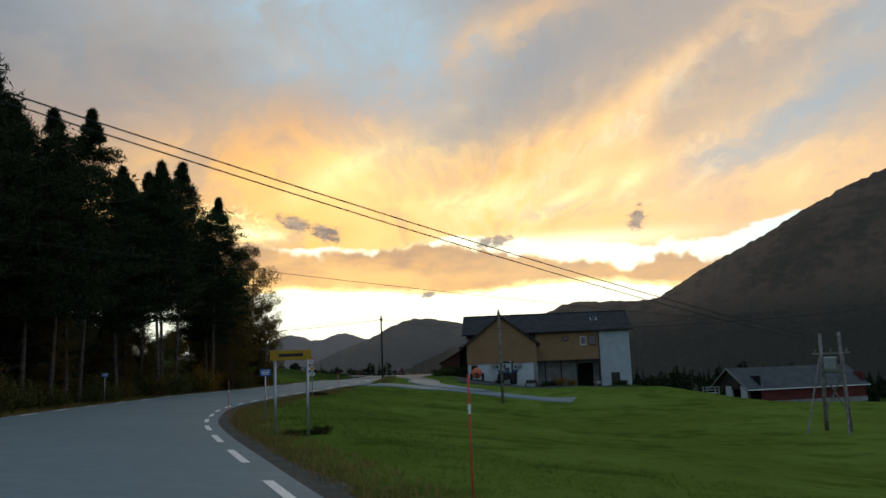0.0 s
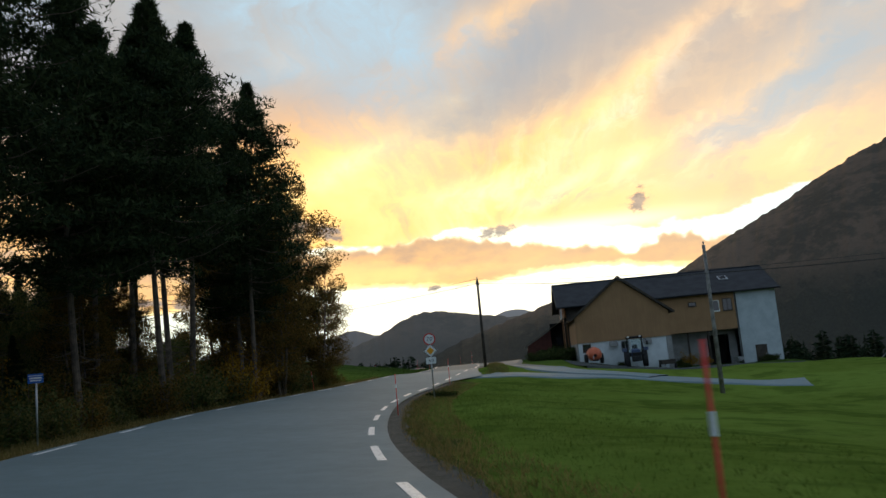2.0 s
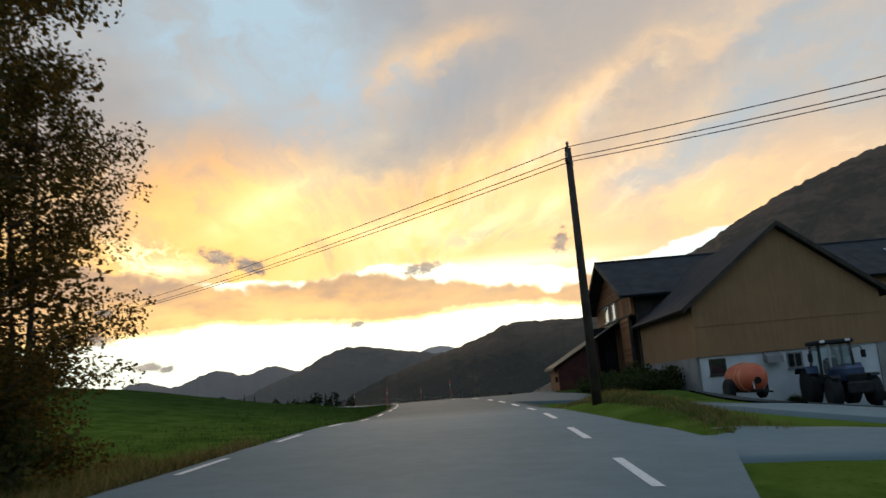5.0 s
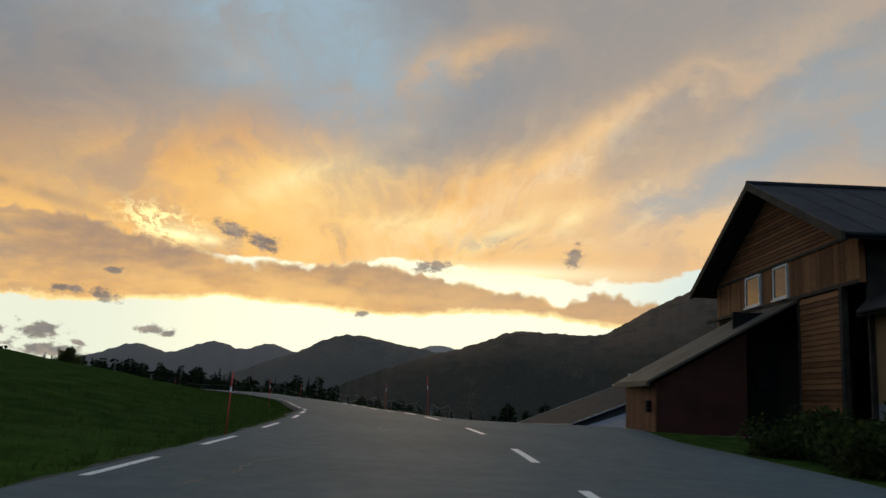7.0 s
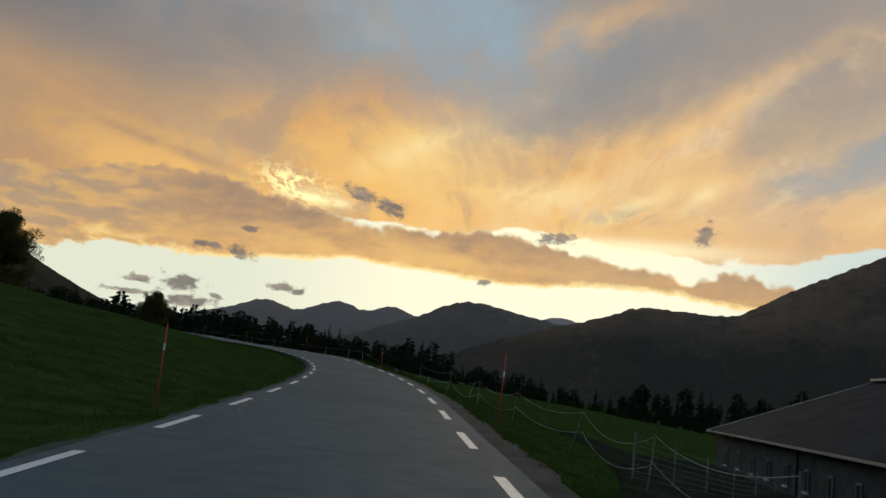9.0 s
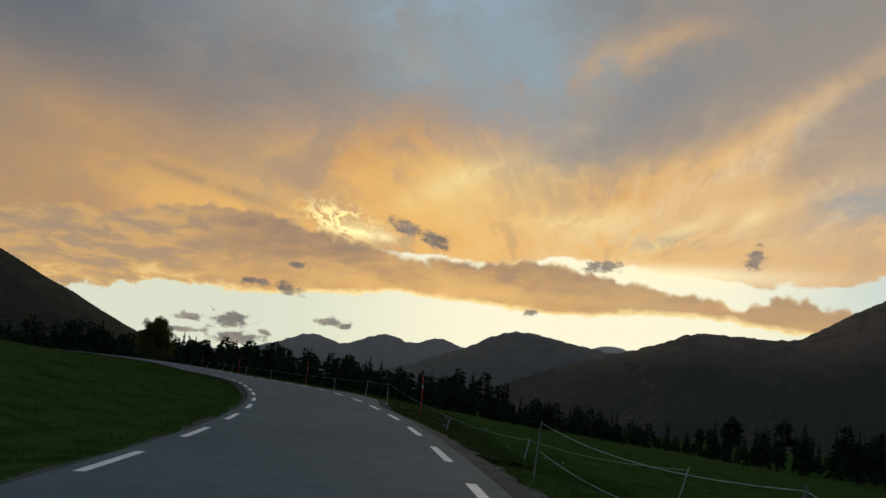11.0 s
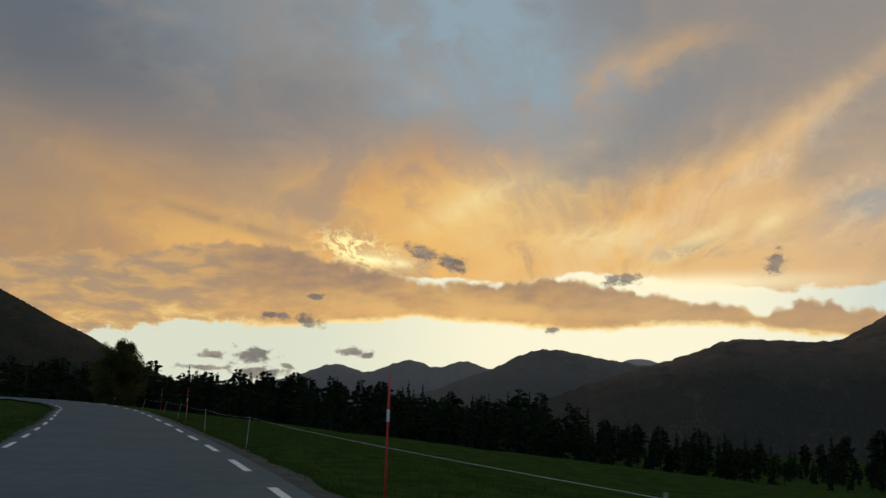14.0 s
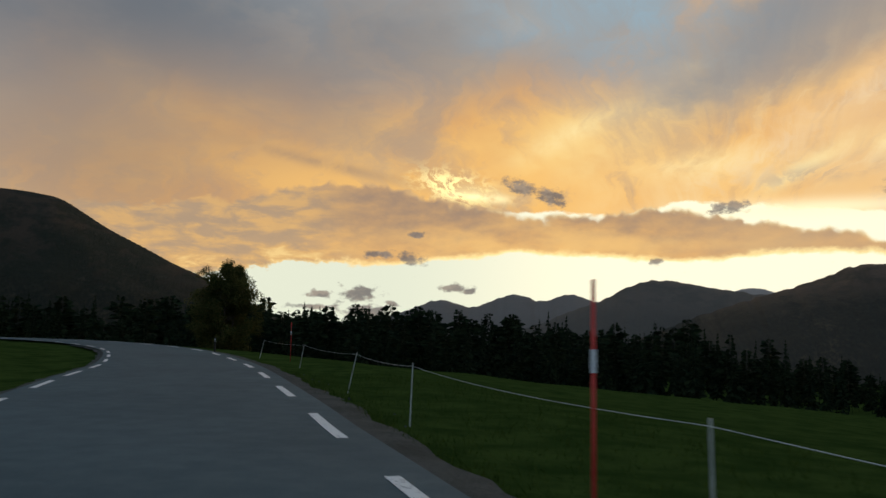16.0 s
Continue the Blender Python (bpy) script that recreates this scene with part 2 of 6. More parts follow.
# to the sides and overhead the cloud thins out
away = S.m("MAXIMUM", ramp(S.m("ABSOLUTE", az), 48, 85), ramp(el, 30, 50))
col = mixc(away, col, mixc(0.6, open_sky.outputs[0], (0.33, 0.45, 0.60)))
col = mixc(ramp(el, 0.0, -3.0), col, (0.05, 0.05, 0.05))
bg = nt.nodes.new("ShaderNodeBackground")
nt.links.new(col, bg.inputs[0])
bg.inputs["Strength"].default_value = 1.0
out = nt.nodes.new("ShaderNodeOutputWorld")
nt.links.new(bg.outputs[0], out.inputs[0])
sun = new("low_sun", bpy.data.lights.new("low_sun", "SUN"))
sun.data.energy, sun.data.angle, sun.data.color = 0.5, radians(12), (1.0, 0.72, 0.42)
sun.matrix_basis = look((0, 0, 0), (-math.sin(radians(SUN_AZ)), -math.cos(radians(SUN_AZ)), -math.tan(radians(4))))


# ---- materials ----
def material(name, rough=0.8, metal=0.0, spec=0.3):
    m = bpy.data.materials.new(name)
    m.use_nodes = True
    S.nt = m.node_tree
    b = m.node_tree.nodes["Principled BSDF"]
    b.inputs["Roughness"].default_value, b.inputs["Metallic"].default_value = rough, metal
    b.inputs["Specular IOR Level"].default_value = spec
    return m, b


def put(sock, v):
    """Feed a value, colour or socket into an input."""
    if isinstance(v, S):
        v = v.s
    if hasattr(v, "is_output"):
        S.nt.links.new(v, sock)
    else:
        sock.default_value = (*v, 1) if isinstance(v, tuple) and len(v) == 3 else v


def where():
    """Object-independent place of the shaded point."""
    n = S.nt.nodes.new("ShaderNodeNewGeometry")
    return n.outputs["Position"]


def bump(b, height, strength=0.3, dist=0.02):
    n = S.nt.nodes.new("ShaderNodeBump")
    n.inputs["Strength"].default_value, n.inputs["Distance"].default_value = strength, dist
    S.nt.links.new(height.s, n.inputs["Height"])
    S.nt.links.new(n.outputs[0], b.inputs["Normal"])


def plain(name, c1, c2, scale=3.0, rough=0.7, metal=0.0, grain=40.0, bumpy=0.15, spec=0.3):
    """A surface of two close tones, with stains at one scale and grain at another."""
    m, b = material(name, rough, metal, spec)
    g = fbm(where(), scale, 4)
    h = fbm(where(), grain, 3)
    put(b.inputs["Base Color"], mixc(ramp(g * 0.65 + h * 0.35, 0.35, 0.65), c1, c2))
    put(b.inputs["Roughness"], ramp(h, 0.2, 0.8, max(rough - 0.1, 0.05), min(rough + 0.1, 1)))
    bump(b, h, bumpy, 0.01)
    return m


# ---- the road's line: places along the camera's track at road height ----
TRACK = [(12, -27, 0.0), (6, -15.5, 0.0), (0, 0, 0.0), (-5.68, 16.0, 0.0), (-10.6, 32.2, -0.04), (-13.8, 48.9, -0.1), (-14.95, 65.9, -0.08),
         (-14.25, 82.9, 0.08), (-12.45, 99.8, 0.50), (-11.4, 108.2, 0.68), (-10.4, 116.7, 0.70), (-9.15, 133.6, 0.92), (-9.75, 150.5, 1.08),
         (-11.45, 167.4, 0.98), (-13.65, 184.3, 0.97), (-16.9, 200.9, 0.98), (-21.55, 217.2, 1.1), (-27.9, 233.0, 1.27),
         (-35.4, 248.2, 1.29), (-43.8, 263.1, 1.32), (-52.4, 277.8, 1.48), (-61.5, 292.2, 1.6), (-72.0, 305.3, 1.8),
         (-85.5, 316.0, 2.0), (-101.5, 322.5, 2.1), (-119, 325.5, 2.1), (-160, 328, 2.1), (-260, 332, 2.1)]


def spline(pts, step):
    """Catmull-Rom through the places, at even steps."""
    p = np.array(pts, float)
    p = np.vstack([2 * p[0] - p[1], p, 2 * p[-1] - p[-2]])
    out = []
    for i in range(1, len(p) - 2):
        n = max(2, int(np.linalg.norm(p[i + 1] - p[i]) / step))
        u = np.arange(n)[:, None] / n
        a, b, c, d = p[i - 1:i + 3]
        out.append(0.5 * (2 * b + (c - a) * u + (2 * a - 5 * b + 4 * c - d) * u ** 2 + (3 * b - a - 3 * c + d) * u ** 3))
    return np.vstack(out + [p[-2:-1]])


LINE = spline(TRACK, 1.0)
SEG = np.linalg.norm(np.diff(LINE[:, :2], axis=0), axis=1)
STA = np.concatenate([[0], np.cumsum(SEG)])
STA -= STA[np.argmin(np.hypot(LINE[:, 0], LINE[:, 1]))]
TAN = np.gradient(LINE[:, :2], axis=0)
TAN /= np.linalg.norm(TAN, axis=1)[:, None]


def right_line(s):
    """Offset of the right edge line."""
    return np.interp(s, (0, 15, 20, 30, 37, 45, 52, 61, 66, 74, 80, 86, 92, 100, 106, 122, 133, 140, 147, 150, 155, 162, 190, 200, 214, 220, 226, 238, 245, 258, 266, 276, 283, 400),
                     (1.75, 1.7, 1.62, 1.56, 1.6, 1.5, 1.5, 1.57, 1.56, 1.56, 1.62, 1.95, 2.08, 2.2, 2.22, 1.9, 1.64, 1.72, 1.68, 1.5, 1.38, 1.24, 1.26, 1.33, 1.5, 1.53, 1.66, 1.66, 1.62, 1.56, 1.62, 1.64, 1.48, 1.48))


def road_edge(s):
    """Offset of the asphalt's right edge: it widens at the mouth of the farm lane."""
    return right_line(s) + 0.4 + np.interp(s, (92.0, 99, 106, 110, 116, 222, 229, 236, 242), (0, 1.7, 1.2, 0.7, 0, 0, 1.1, 1.0, 0))


def left_line(s):
    """Offset of the left edge line: the road widens at the bus bay."""
    return np.interp(s, (0, 50, 58, 66, 75, 85, 91, 97, 110, 128, 134, 140, 146, 154, 160, 176, 190, 213, 225, 250, 285, 295, 302, 400),
                     (-5.2, -5.2, -5.35, -5.7, -5.5, -4.9, -4.38, -4.2, -4.2, -4.05, -3.95, -3.7, -3.32, -3.08, -3.26, -3.32, -3.3, -3.06, -3.13, -3.2, -3.4, -3.48, -3.3, -3.3))


def bank(s):
    """Cross fall: how much the left side lies higher, per metre."""
    return np.interp(s, (-20, 20, 92, 122, 400), (0.06, 0.06, 0.06, 0.0, 0.0))


def road_at(s, d, up=0.0):
    """Place on the road surface, s metres along and d metres right of the track."""
    s = np.asarray(s, float)
    d = np.asarray(d, float) + 0 * s
    q = [np.interp(s, STA, LINE[:, k]) for k in range(3)]
    tx, ty = np.interp(s, STA, TAN[:, 0]), np.interp(s, STA, TAN[:, 1])
    n = np.hypot(tx, ty)
    return np.stack([q[0] + d * ty / n, q[1] - d * tx / n, q[2] - d * bank(s) + up], -1)


def station(x, y):
    """Distance along the road and offset to its right of places x, y."""
    x, y = np.asarray(x, float), np.asarray(y, float)
    s, d = np.empty(x.shape), np.empty(x.shape)
    xf, yf, sf, df = x.ravel(), y.ravel(), s.ravel(), d.ravel()
    for k in range(0, len(xf), 4000):
        px, py = xf[k:k + 4000, None] - LINE[None, :, 0], yf[k:k + 4000, None] - LINE[None, :, 1]
        i = np.argmin(px ** 2 + py ** 2, 1)
        r = np.arange(len(i))
        along = px[r, i] * TAN[i, 0] + py[r, i] * TAN[i, 1]
        sf[k:k + 4000] = STA[i] + np.clip(along, -3, 3)
        side = px[r, i] * TAN[i, 1] - py[r, i] * TAN[i, 0]
        far = np.sqrt(px[r, i] ** 2 + py[r, i] ** 2)
        df[k:k + 4000] = np.where(far > 30, np.sign(side) * far, side)
    return sf.reshape(x.shape), df.reshape(x.shape)


def sm(a, b, x):
    u = np.clip((x - a) / (b - a), 0, 1)
    return u * u * (3 - 2 * u)


def waves(x, y, size, seed):
    """Smooth random relief of about unit height."""
    g = np.random.RandomState(seed)
    z = 0
    for _ in range(7):
        a, p = g.uniform(0, 6.28), g.uniform(0, 6.28)
        k = 6.28 / (size * g.uniform(0.6, 1.8))
        z = z + np.sin(k * (x * math.cos(a) + y * math.sin(a)) + p)
    return z / 3


def ground_z(x, y):
    """Height of the land, under the road included."""
    s, d = station(x, y)
    z0 = np.interp(s, STA, LINE[:, 2])
    dl = left_line(s) - 0.3
    dr = road_edge(s) + 0.05
    db = np.clip(d, dl, dr)
    z = z0 - db * bank(s) - 0.12
    # right: shoulder, then the field falling to the valley
    t = np.maximum(d - dr, 0)
    near = 0.125 * np.clip(t - 3.2, 0, 18) + 0.012 * np.clip(t - 21, 0, 50) + 0.06 * np.clip(t - 70, 0, 400)
    tail = 0.03 * np.clip(t - 22, 0, 16) + 0.19 * np.clip(t - 38, 0, 18) + 0.06 * np.clip(t - 56, 0, 400)
    apron = sm(119, 134, s)  # level before the house, sloping to the lane before that
    yard = 0.2 * np.clip(t - 8.8, 0, 12.0) * apron + 0.105 * np.clip(t - 2.3, 0, 18) * (1 - apron) + tail
    low = 0.225 * np.clip(t - 1.5, 0, 17) + 0.1 * np.clip(t - 18.5, 0, 71) + 0.06 * np.clip(t - 90, 0, 300)
    end = 0.1 * np.clip(t - 4.0, 0, 130) + 0.05 * np.clip(t - 130, 0, 420)
    w1, w2, w3 = sm(88, 108, s), sm(149, 168, s), sm(215, 260, s)
    fall = near * (1 - w1) + yard * w1 * (1 - w2) + low * w2 * (1 - w3) + end * w3
    ditch = 0.14 * sm(0.2, 1.6, t) + 0.85 * np.exp(-((s - 218) / 8) ** 2) * np.exp(-((t - 3.4) / 1.9) ** 2) + 0.06 * np.exp(-((t - 2.2) / 0.9) ** 2)
    ditch = ditch * (1 - 0.85 * sm(93, 99, s) * (1 - sm(150, 158, s)))
    island = 0.5 * np.exp(-((d - 4.5) / 1.3) ** 2) * sm(99, 106, s) * (1 - sm(112, 119, s)) * sm(0.1, 1.0, d - dr)
    z = z - np.minimum(fall, 48) - ditch + island
    # left: wood floor, then the grass hill
    u = np.maximum(dl - d, 0)
    wood = 0.05 * np.clip(u - 1.5, 0, 20) + 0.03 * np.clip(u - 20, 0, 400)
    hill = 0.165 * np.clip(u - 2, 0, 22) + 0.045 * np.clip(u - 24, 0, 60) + 0.02 * np.clip(u - 80, 0, 400)
    flat = 0.06 * np.clip(u - 2, 0, 15) + 0.01 * np.clip(u - 17, 0, 400)
    v1, v2 = sm(108, 132, s), sm(225, 262, s)
    z = z + wood * (1 - v1) + hill * v1 * (1 - v2) + flat * v2 - 0.25 * sm(0.3, 1.5, u) * (1 - 0.5 * v1)
    off = np.maximum(t, u)
    z = z + 0.09 * sm(2, 9, off) * waves(x, y, 9, 3) + 0.5 * sm(25, 90, off) * waves(x, y, 60, 4)
    return np.maximum(z, -50)


def gz(x, y):
    return float(ground_z(np.array([x]), np.array([y]))[0])


def mesh_ob(name, verts, faces, mat, parent=None, smooth=False):
    me = bpy.data.meshes.new(name)
    me.from_pydata([tuple(v) for v in np.asarray(verts, float).tolist()], [], [tuple(f) for f in (faces.tolist() if hasattr(faces, "tolist") else faces)])
    me.materials.append(mat)
    if smooth:
        me.polygons.foreach_set("use_smooth", [True] * len(me.polygons))
    ob = new(name, me)
    if parent:
        ob.parent = parent
    return ob


def grid_faces(nu, nv):
    i = np.arange((nu - 1) * (nv - 1))
    a = (i // (nv - 1)) * nv + i % (nv - 1)
    return np.stack([a, a + nv, a + nv + 1, a + 1], 1)


def growing(a, b, lo, hi, step, rate):
    """Even lines from a to b, ever wider ones out to lo and hi."""
    mid = list(np.arange(a, b + 0.01, step))
    w, x, left = step, a, []
    while x > lo:
        w *= rate
        x -= w
        left.append(x)
    w, x, right = step, b, []
    while x < hi:
        w *= rate
        x += w
        right.append(x)
    return np.array(left[::-1] + mid + right)


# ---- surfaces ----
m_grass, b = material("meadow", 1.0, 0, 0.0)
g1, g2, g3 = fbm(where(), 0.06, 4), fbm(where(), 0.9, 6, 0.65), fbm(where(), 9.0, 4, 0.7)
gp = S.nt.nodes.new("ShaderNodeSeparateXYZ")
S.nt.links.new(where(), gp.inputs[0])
dimmed = ramp(S(gp.outputs[1]) + (g1 - 0.5) * 20, 108, 138)  # beyond the farm the green is darkened, standing in for dimmer light
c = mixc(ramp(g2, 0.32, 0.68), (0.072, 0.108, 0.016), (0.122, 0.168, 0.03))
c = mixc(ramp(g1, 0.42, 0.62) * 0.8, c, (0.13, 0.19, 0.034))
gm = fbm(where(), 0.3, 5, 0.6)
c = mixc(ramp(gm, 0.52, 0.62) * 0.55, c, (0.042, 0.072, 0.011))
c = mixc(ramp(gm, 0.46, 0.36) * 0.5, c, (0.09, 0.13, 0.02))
c = mixc(dimmed, c, mixc(ramp(g2, 0.32, 0.68), (0.022, 0.042, 0.009), (0.050, 0.076, 0.018)))
c = mixc(ramp(g2 * 0.6 + g3 * 0.4, 0.54, 0.66) * 0.6, c, mixc(dimmed, (0.055, 0.062, 0.018), (0.034, 0.068, 0.012)))
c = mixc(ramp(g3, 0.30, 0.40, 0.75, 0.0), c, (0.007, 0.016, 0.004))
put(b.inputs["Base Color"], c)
bump(b, g2 * 0.6 + g3 * 0.4, 0.9, 0.12)

m_asphalt, b = material("worn_asphalt", 0.8, 0, 0.1)
a1, a2, a3 = fbm(where(), 0.22, 5, 0.6), fbm(where(), 2.2, 5, 0.65), fbm(where(), 55.0, 2, 0.8)
c = mixc(ramp(a1, 0.3, 0.7), (0.076, 0.116, 0.128), (0.120, 0.172, 0.186))
c = mixc(ramp(a2, 0.35, 0.7) * 0.4, c, (0.07, 0.09, 0.098))
c = mixc(ramp(a3, 0.35, 0.75) * 0.45, c, (0.18, 0.205, 0.21))
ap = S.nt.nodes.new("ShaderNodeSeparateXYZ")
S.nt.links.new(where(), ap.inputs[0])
light_step = ramp(S(ap.outputs[1]) + (a1 - 0.5) * 8, 108, 122)  # change of brightness put into the colour: paler up to the junction, darker beyond
c = mixc(light_step, mixc(0.38, c, (0.23, 0.30, 0.31)), mixc(0.5, c, (0.042, 0.070, 0.078)))
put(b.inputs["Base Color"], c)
put(b.inputs["Roughness"], ramp(a2, 0.3, 0.7, 0.72, 0.85))
bump(b, a3 * 0.7 + a2 * 0.3, 0.35, 0.012)

m_gravel, b = material("gravel", 0.95, 0, 0.15)
a1, a2 = fbm(where(), 1.3, 5, 0.65), fbm(where(), 24.0, 3, 0.8)
put(b.inputs["Base Color"], mixc(ramp(a1 * 0.5 + a2 * 0.5, 0.35, 0.65), (0.028, 0.034, 0.031), (0.078, 0.086, 0.08)))
bump(b, a2, 0.8, 0.03)
m_verge, b = material("dry_verge", 1.0, 0, 0.0)
a1, a2 = fbm(where(), 1.1, 5, 0.65), fbm(where(), 11.0, 4, 0.75)
c = mixc(ramp(a1, 0.35, 0.65), (0.052, 0.068, 0.016), (0.105, 0.105, 0.036))
put(b.inputs["Base Color"], mixc(ramp(a2, 0.5, 0.36) * 0.8, c, (0.022, 0.024, 0.009)))
bump(b, a1 * 0.5 + a2 * 0.5, 1.0, 0.12)
m_dirt = plain("trodden_dirt", (0.014, 0.017, 0.011), (0.04, 0.04, 0.03), 0.8, 0.95, 0, 14, 0.5, 0.0)
m_bank = plain("rough_earth_bank", (0.012, 0.015, 0.008), (0.045, 0.044, 0.024), 1.4, 0.95, 0, 16, 0.8, 0.0)
m_stone = plain("pale_broken_stone", (0.10, 0.11, 0.105), (0.30, 0.30, 0.28), 6.0, 0.9, 0, 30, 0.4)
m_line, b = material("road_paint", 0.55, 0, 0.3)
a2 = fbm(where(), 14.0, 5, 0.75)
put(b.inputs["Base Color"], mixc(ramp(a2, 0.33, 0.47), (0.24, 0.24, 0.24), (0.74, 0.74, 0.72)))
m_tar = plain("tar_seal", (0.018, 0.018, 0.019), (0.03, 0.03, 0.03), 2.0, 0.5, 0, 30)


def hill_mat(name, heath, wood, pale, haze, treeline=60):
    m, b = material(name, 0.97, 0, 0.05)
    pp = S.nt.nodes.new("ShaderNodeSeparateXYZ")
    S.nt.links.new(where(), pp.inputs[0])
    px, py, pz = (S(o) for o in pp.outputs)
    face = vec(S.m("ARCTAN2", px + 12, py - 130) * 2300, pz * 2.2, px * 0.15)  # along the slope and up it
    q1, q2, q3 = fbm(face, 0.006, 6, 0.62), fbm(face, 0.03, 6, 0.7), fbm(face, 0.12, 4, 0.75)
    c = mixc(ramp(q1 * 0.55 + q2 * 0.45, 0.44, 0.56), heath, wood)
    c = mixc(ramp(q2 * 0.8 + q3 * 0.2, 0.55, 0.70) * 0.4, c, pale)
    c = mixc(ramp(q3, 0.55, 0.75) * 0.5, c, wood)
    hp = S.nt.nodes.new("ShaderNodeSeparateXYZ")
    S.nt.links.new(where(), hp.inputs[0])
    line = ramp(S(hp.outputs[2]) + (q1 - 0.5) * 160 + (q2 - 0.5) * 120, treeline + 40, treeline - 40)
    c = mixc(line, c, mixc(ramp(q3, 0.42, 0.6), (0.006, 0.010, 0.006), mixc(ramp(q1 * .5 + q2 * .5, 0.5, 0.64), (0.013, 0.017, 0.009), (0.042, 0.034, 0.017))))
    # distance haze put into the base colour as a pale tint
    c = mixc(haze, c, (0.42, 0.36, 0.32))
    put(b.inputs["Base Color"], c)
    bump(b, q2 * 0.6 + q3 * 0.4, 0.7, 9.0)
    return m


m_hill_near = hill_mat("mountain_heath", (0.050, 0.034, 0.022), (0.010, 0.016, 0.009), (0.085, 0.062, 0.042), 0.03)
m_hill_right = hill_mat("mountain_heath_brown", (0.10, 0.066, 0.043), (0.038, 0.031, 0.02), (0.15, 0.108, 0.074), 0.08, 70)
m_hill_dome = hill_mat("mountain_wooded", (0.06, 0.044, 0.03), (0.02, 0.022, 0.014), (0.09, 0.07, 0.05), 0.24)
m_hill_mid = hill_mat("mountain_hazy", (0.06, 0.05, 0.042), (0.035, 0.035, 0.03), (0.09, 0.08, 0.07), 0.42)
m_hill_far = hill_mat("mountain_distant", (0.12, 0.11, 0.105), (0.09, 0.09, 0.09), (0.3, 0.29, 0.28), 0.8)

m_wall_brown, b = material("brown_boards", 0.75, 0, 0.25)
sp = S.nt.nodes.new("ShaderNodeSeparateXYZ")
tc = S.nt.nodes.new("ShaderNodeTexCoord")
S.nt.links.new(tc.outputs["Object"], sp.inputs[0])
ox, oy, oz = (S(o) for o in sp.outputs)
a1, a2 = fbm(vec(ox * 8, oy * 8, oz * 0.4), 1.0, 4), fbm(tc.outputs["Object"], 0.7, 4)
put(b.inputs["Base Color"], mixc(ramp(a1 * 0.5 + a2 * 0.5, 0.35, 0.65), (0.235, 0.138, 0.068), (0.285, 0.168, 0.082)))
saw = S.m("FRACT", (ox + oy) * 6.5)
bump(b, ramp(saw, 0.0, 0.1) * ramp(saw, 1.0, 0.9), 0.12, 0.012)


def wood(name, c1, c2, rough=0.75):
    """Sawn boards: long grain, and a tone of its own for each board."""
    m, b = material(name, rough, 0, 0.25)
    info = S.nt.nodes.new("ShaderNodeObjectInfo")
    rnd = S(info.outputs["Random"])
    t = S.nt.nodes.new("ShaderNodeTexCoord")
    s = S.nt.nodes.new("ShaderNodeSeparateXYZ")
    S.nt.links.new(t.outputs["Object"], s.inputs[0])
    x, y, z = (S(o) for o in s.outputs)
    g = fbm(vec(x * 2 + rnd * 9, y * 2, z * 14), 1.0, 5, 0.6)
    k = fbm(t.outputs["Object"], 1.1, 4)
    put(b.inputs["Base Color"], mixc(ramp(g * 0.4 + k * 0.3 + rnd * 0.3, 0.3, 0.7), c1, c2))
    bump(b, g, 0.3, 0.006)
    return m


m_board = wood("stained_boards", (0.13, 0.052, 0.022), (0.30, 0.13, 0.052))
m_plank_red = wood("red_brown_planks", (0.10, 0.034, 0.018), (0.19, 0.065, 0.032))
# dark red boards, colour darkened further for the shade on the lean-to's south side
m_shaded_red = plain("shaded_dark_red_boards", (0.048, 0.015, 0.011), (0.085, 0.027, 0.018), 1.2, 0.8)
m_grey_wall = plain("grey_painted_boards", (0.045, 0.05, 0.056), (0.075, 0.08, 0.088), 1.2, 0.8)
m_red = plain("barn_red", (0.085, 0.018, 0.014), (0.13, 0.028, 0.022), 1.0, 0.8)
m_dark_wood = plain("dark_weathered_wood", (0.03, 0.025, 0.02), (0.065, 0.052, 0.04), 1.5, 0.85)
m_white = plain("white_render", (0.47, 0.51, 0.52), (0.56, 0.60, 0.61), 1.4, 0.85, 0, 25)
m_trim = plain("white_painted_wood", (0.6, 0.6, 0.58), (0.75, 0.75, 0.72), 3.0, 0.5)
m_concrete = plain("weathered_concrete", (0.16, 0.16, 0.155), (0.27, 0.27, 0.26), 0.8, 0.9, 0, 20)
m_slate = plain("dark_roof_sheet", (0.018, 0.019, 0.022), (0.035, 0.036, 0.04), 0.8, 0.75, 0, 18, 0.3, 0.15)
m_fibre = plain("grey_roof_sheet", (0.022, 0.022, 0.024), (0.038, 0.037, 0.038), 0.5, 0.85, 0, 18, 0.15, 0.12)
m_barn_sheet = plain("barn_roof_sheet", (0.055, 0.058, 0.062), (0.085, 0.088, 0.09), 0.6, 0.8, 0, 18, 0.15, 0.15)
m_worn_sheet = plain("worn_pale_sheet", (0.075, 0.065, 0.05), (0.125, 0.11, 0.084), 0.7, 0.7, 0, 16, 0.2, 0.2)
m_block = plain("grey_white_render", (0.32, 0.365, 0.38), (0.40, 0.445, 0.46), 1.1, 0.85, 0, 25)
m_byre_sheet = plain("byre_roof_sheet", (0.012, 0.017, 0.022), (0.024, 0.032, 0.040), 0.5, 0.9, 0, 18, 0.15, 0.05)
m_bluemetal = plain("blue_grey_roof_metal", (0.06, 0.105, 0.16), (0.09, 0.14, 0.205), 0.6, 0.6, 0.0, 20, 0.06, 0.15)
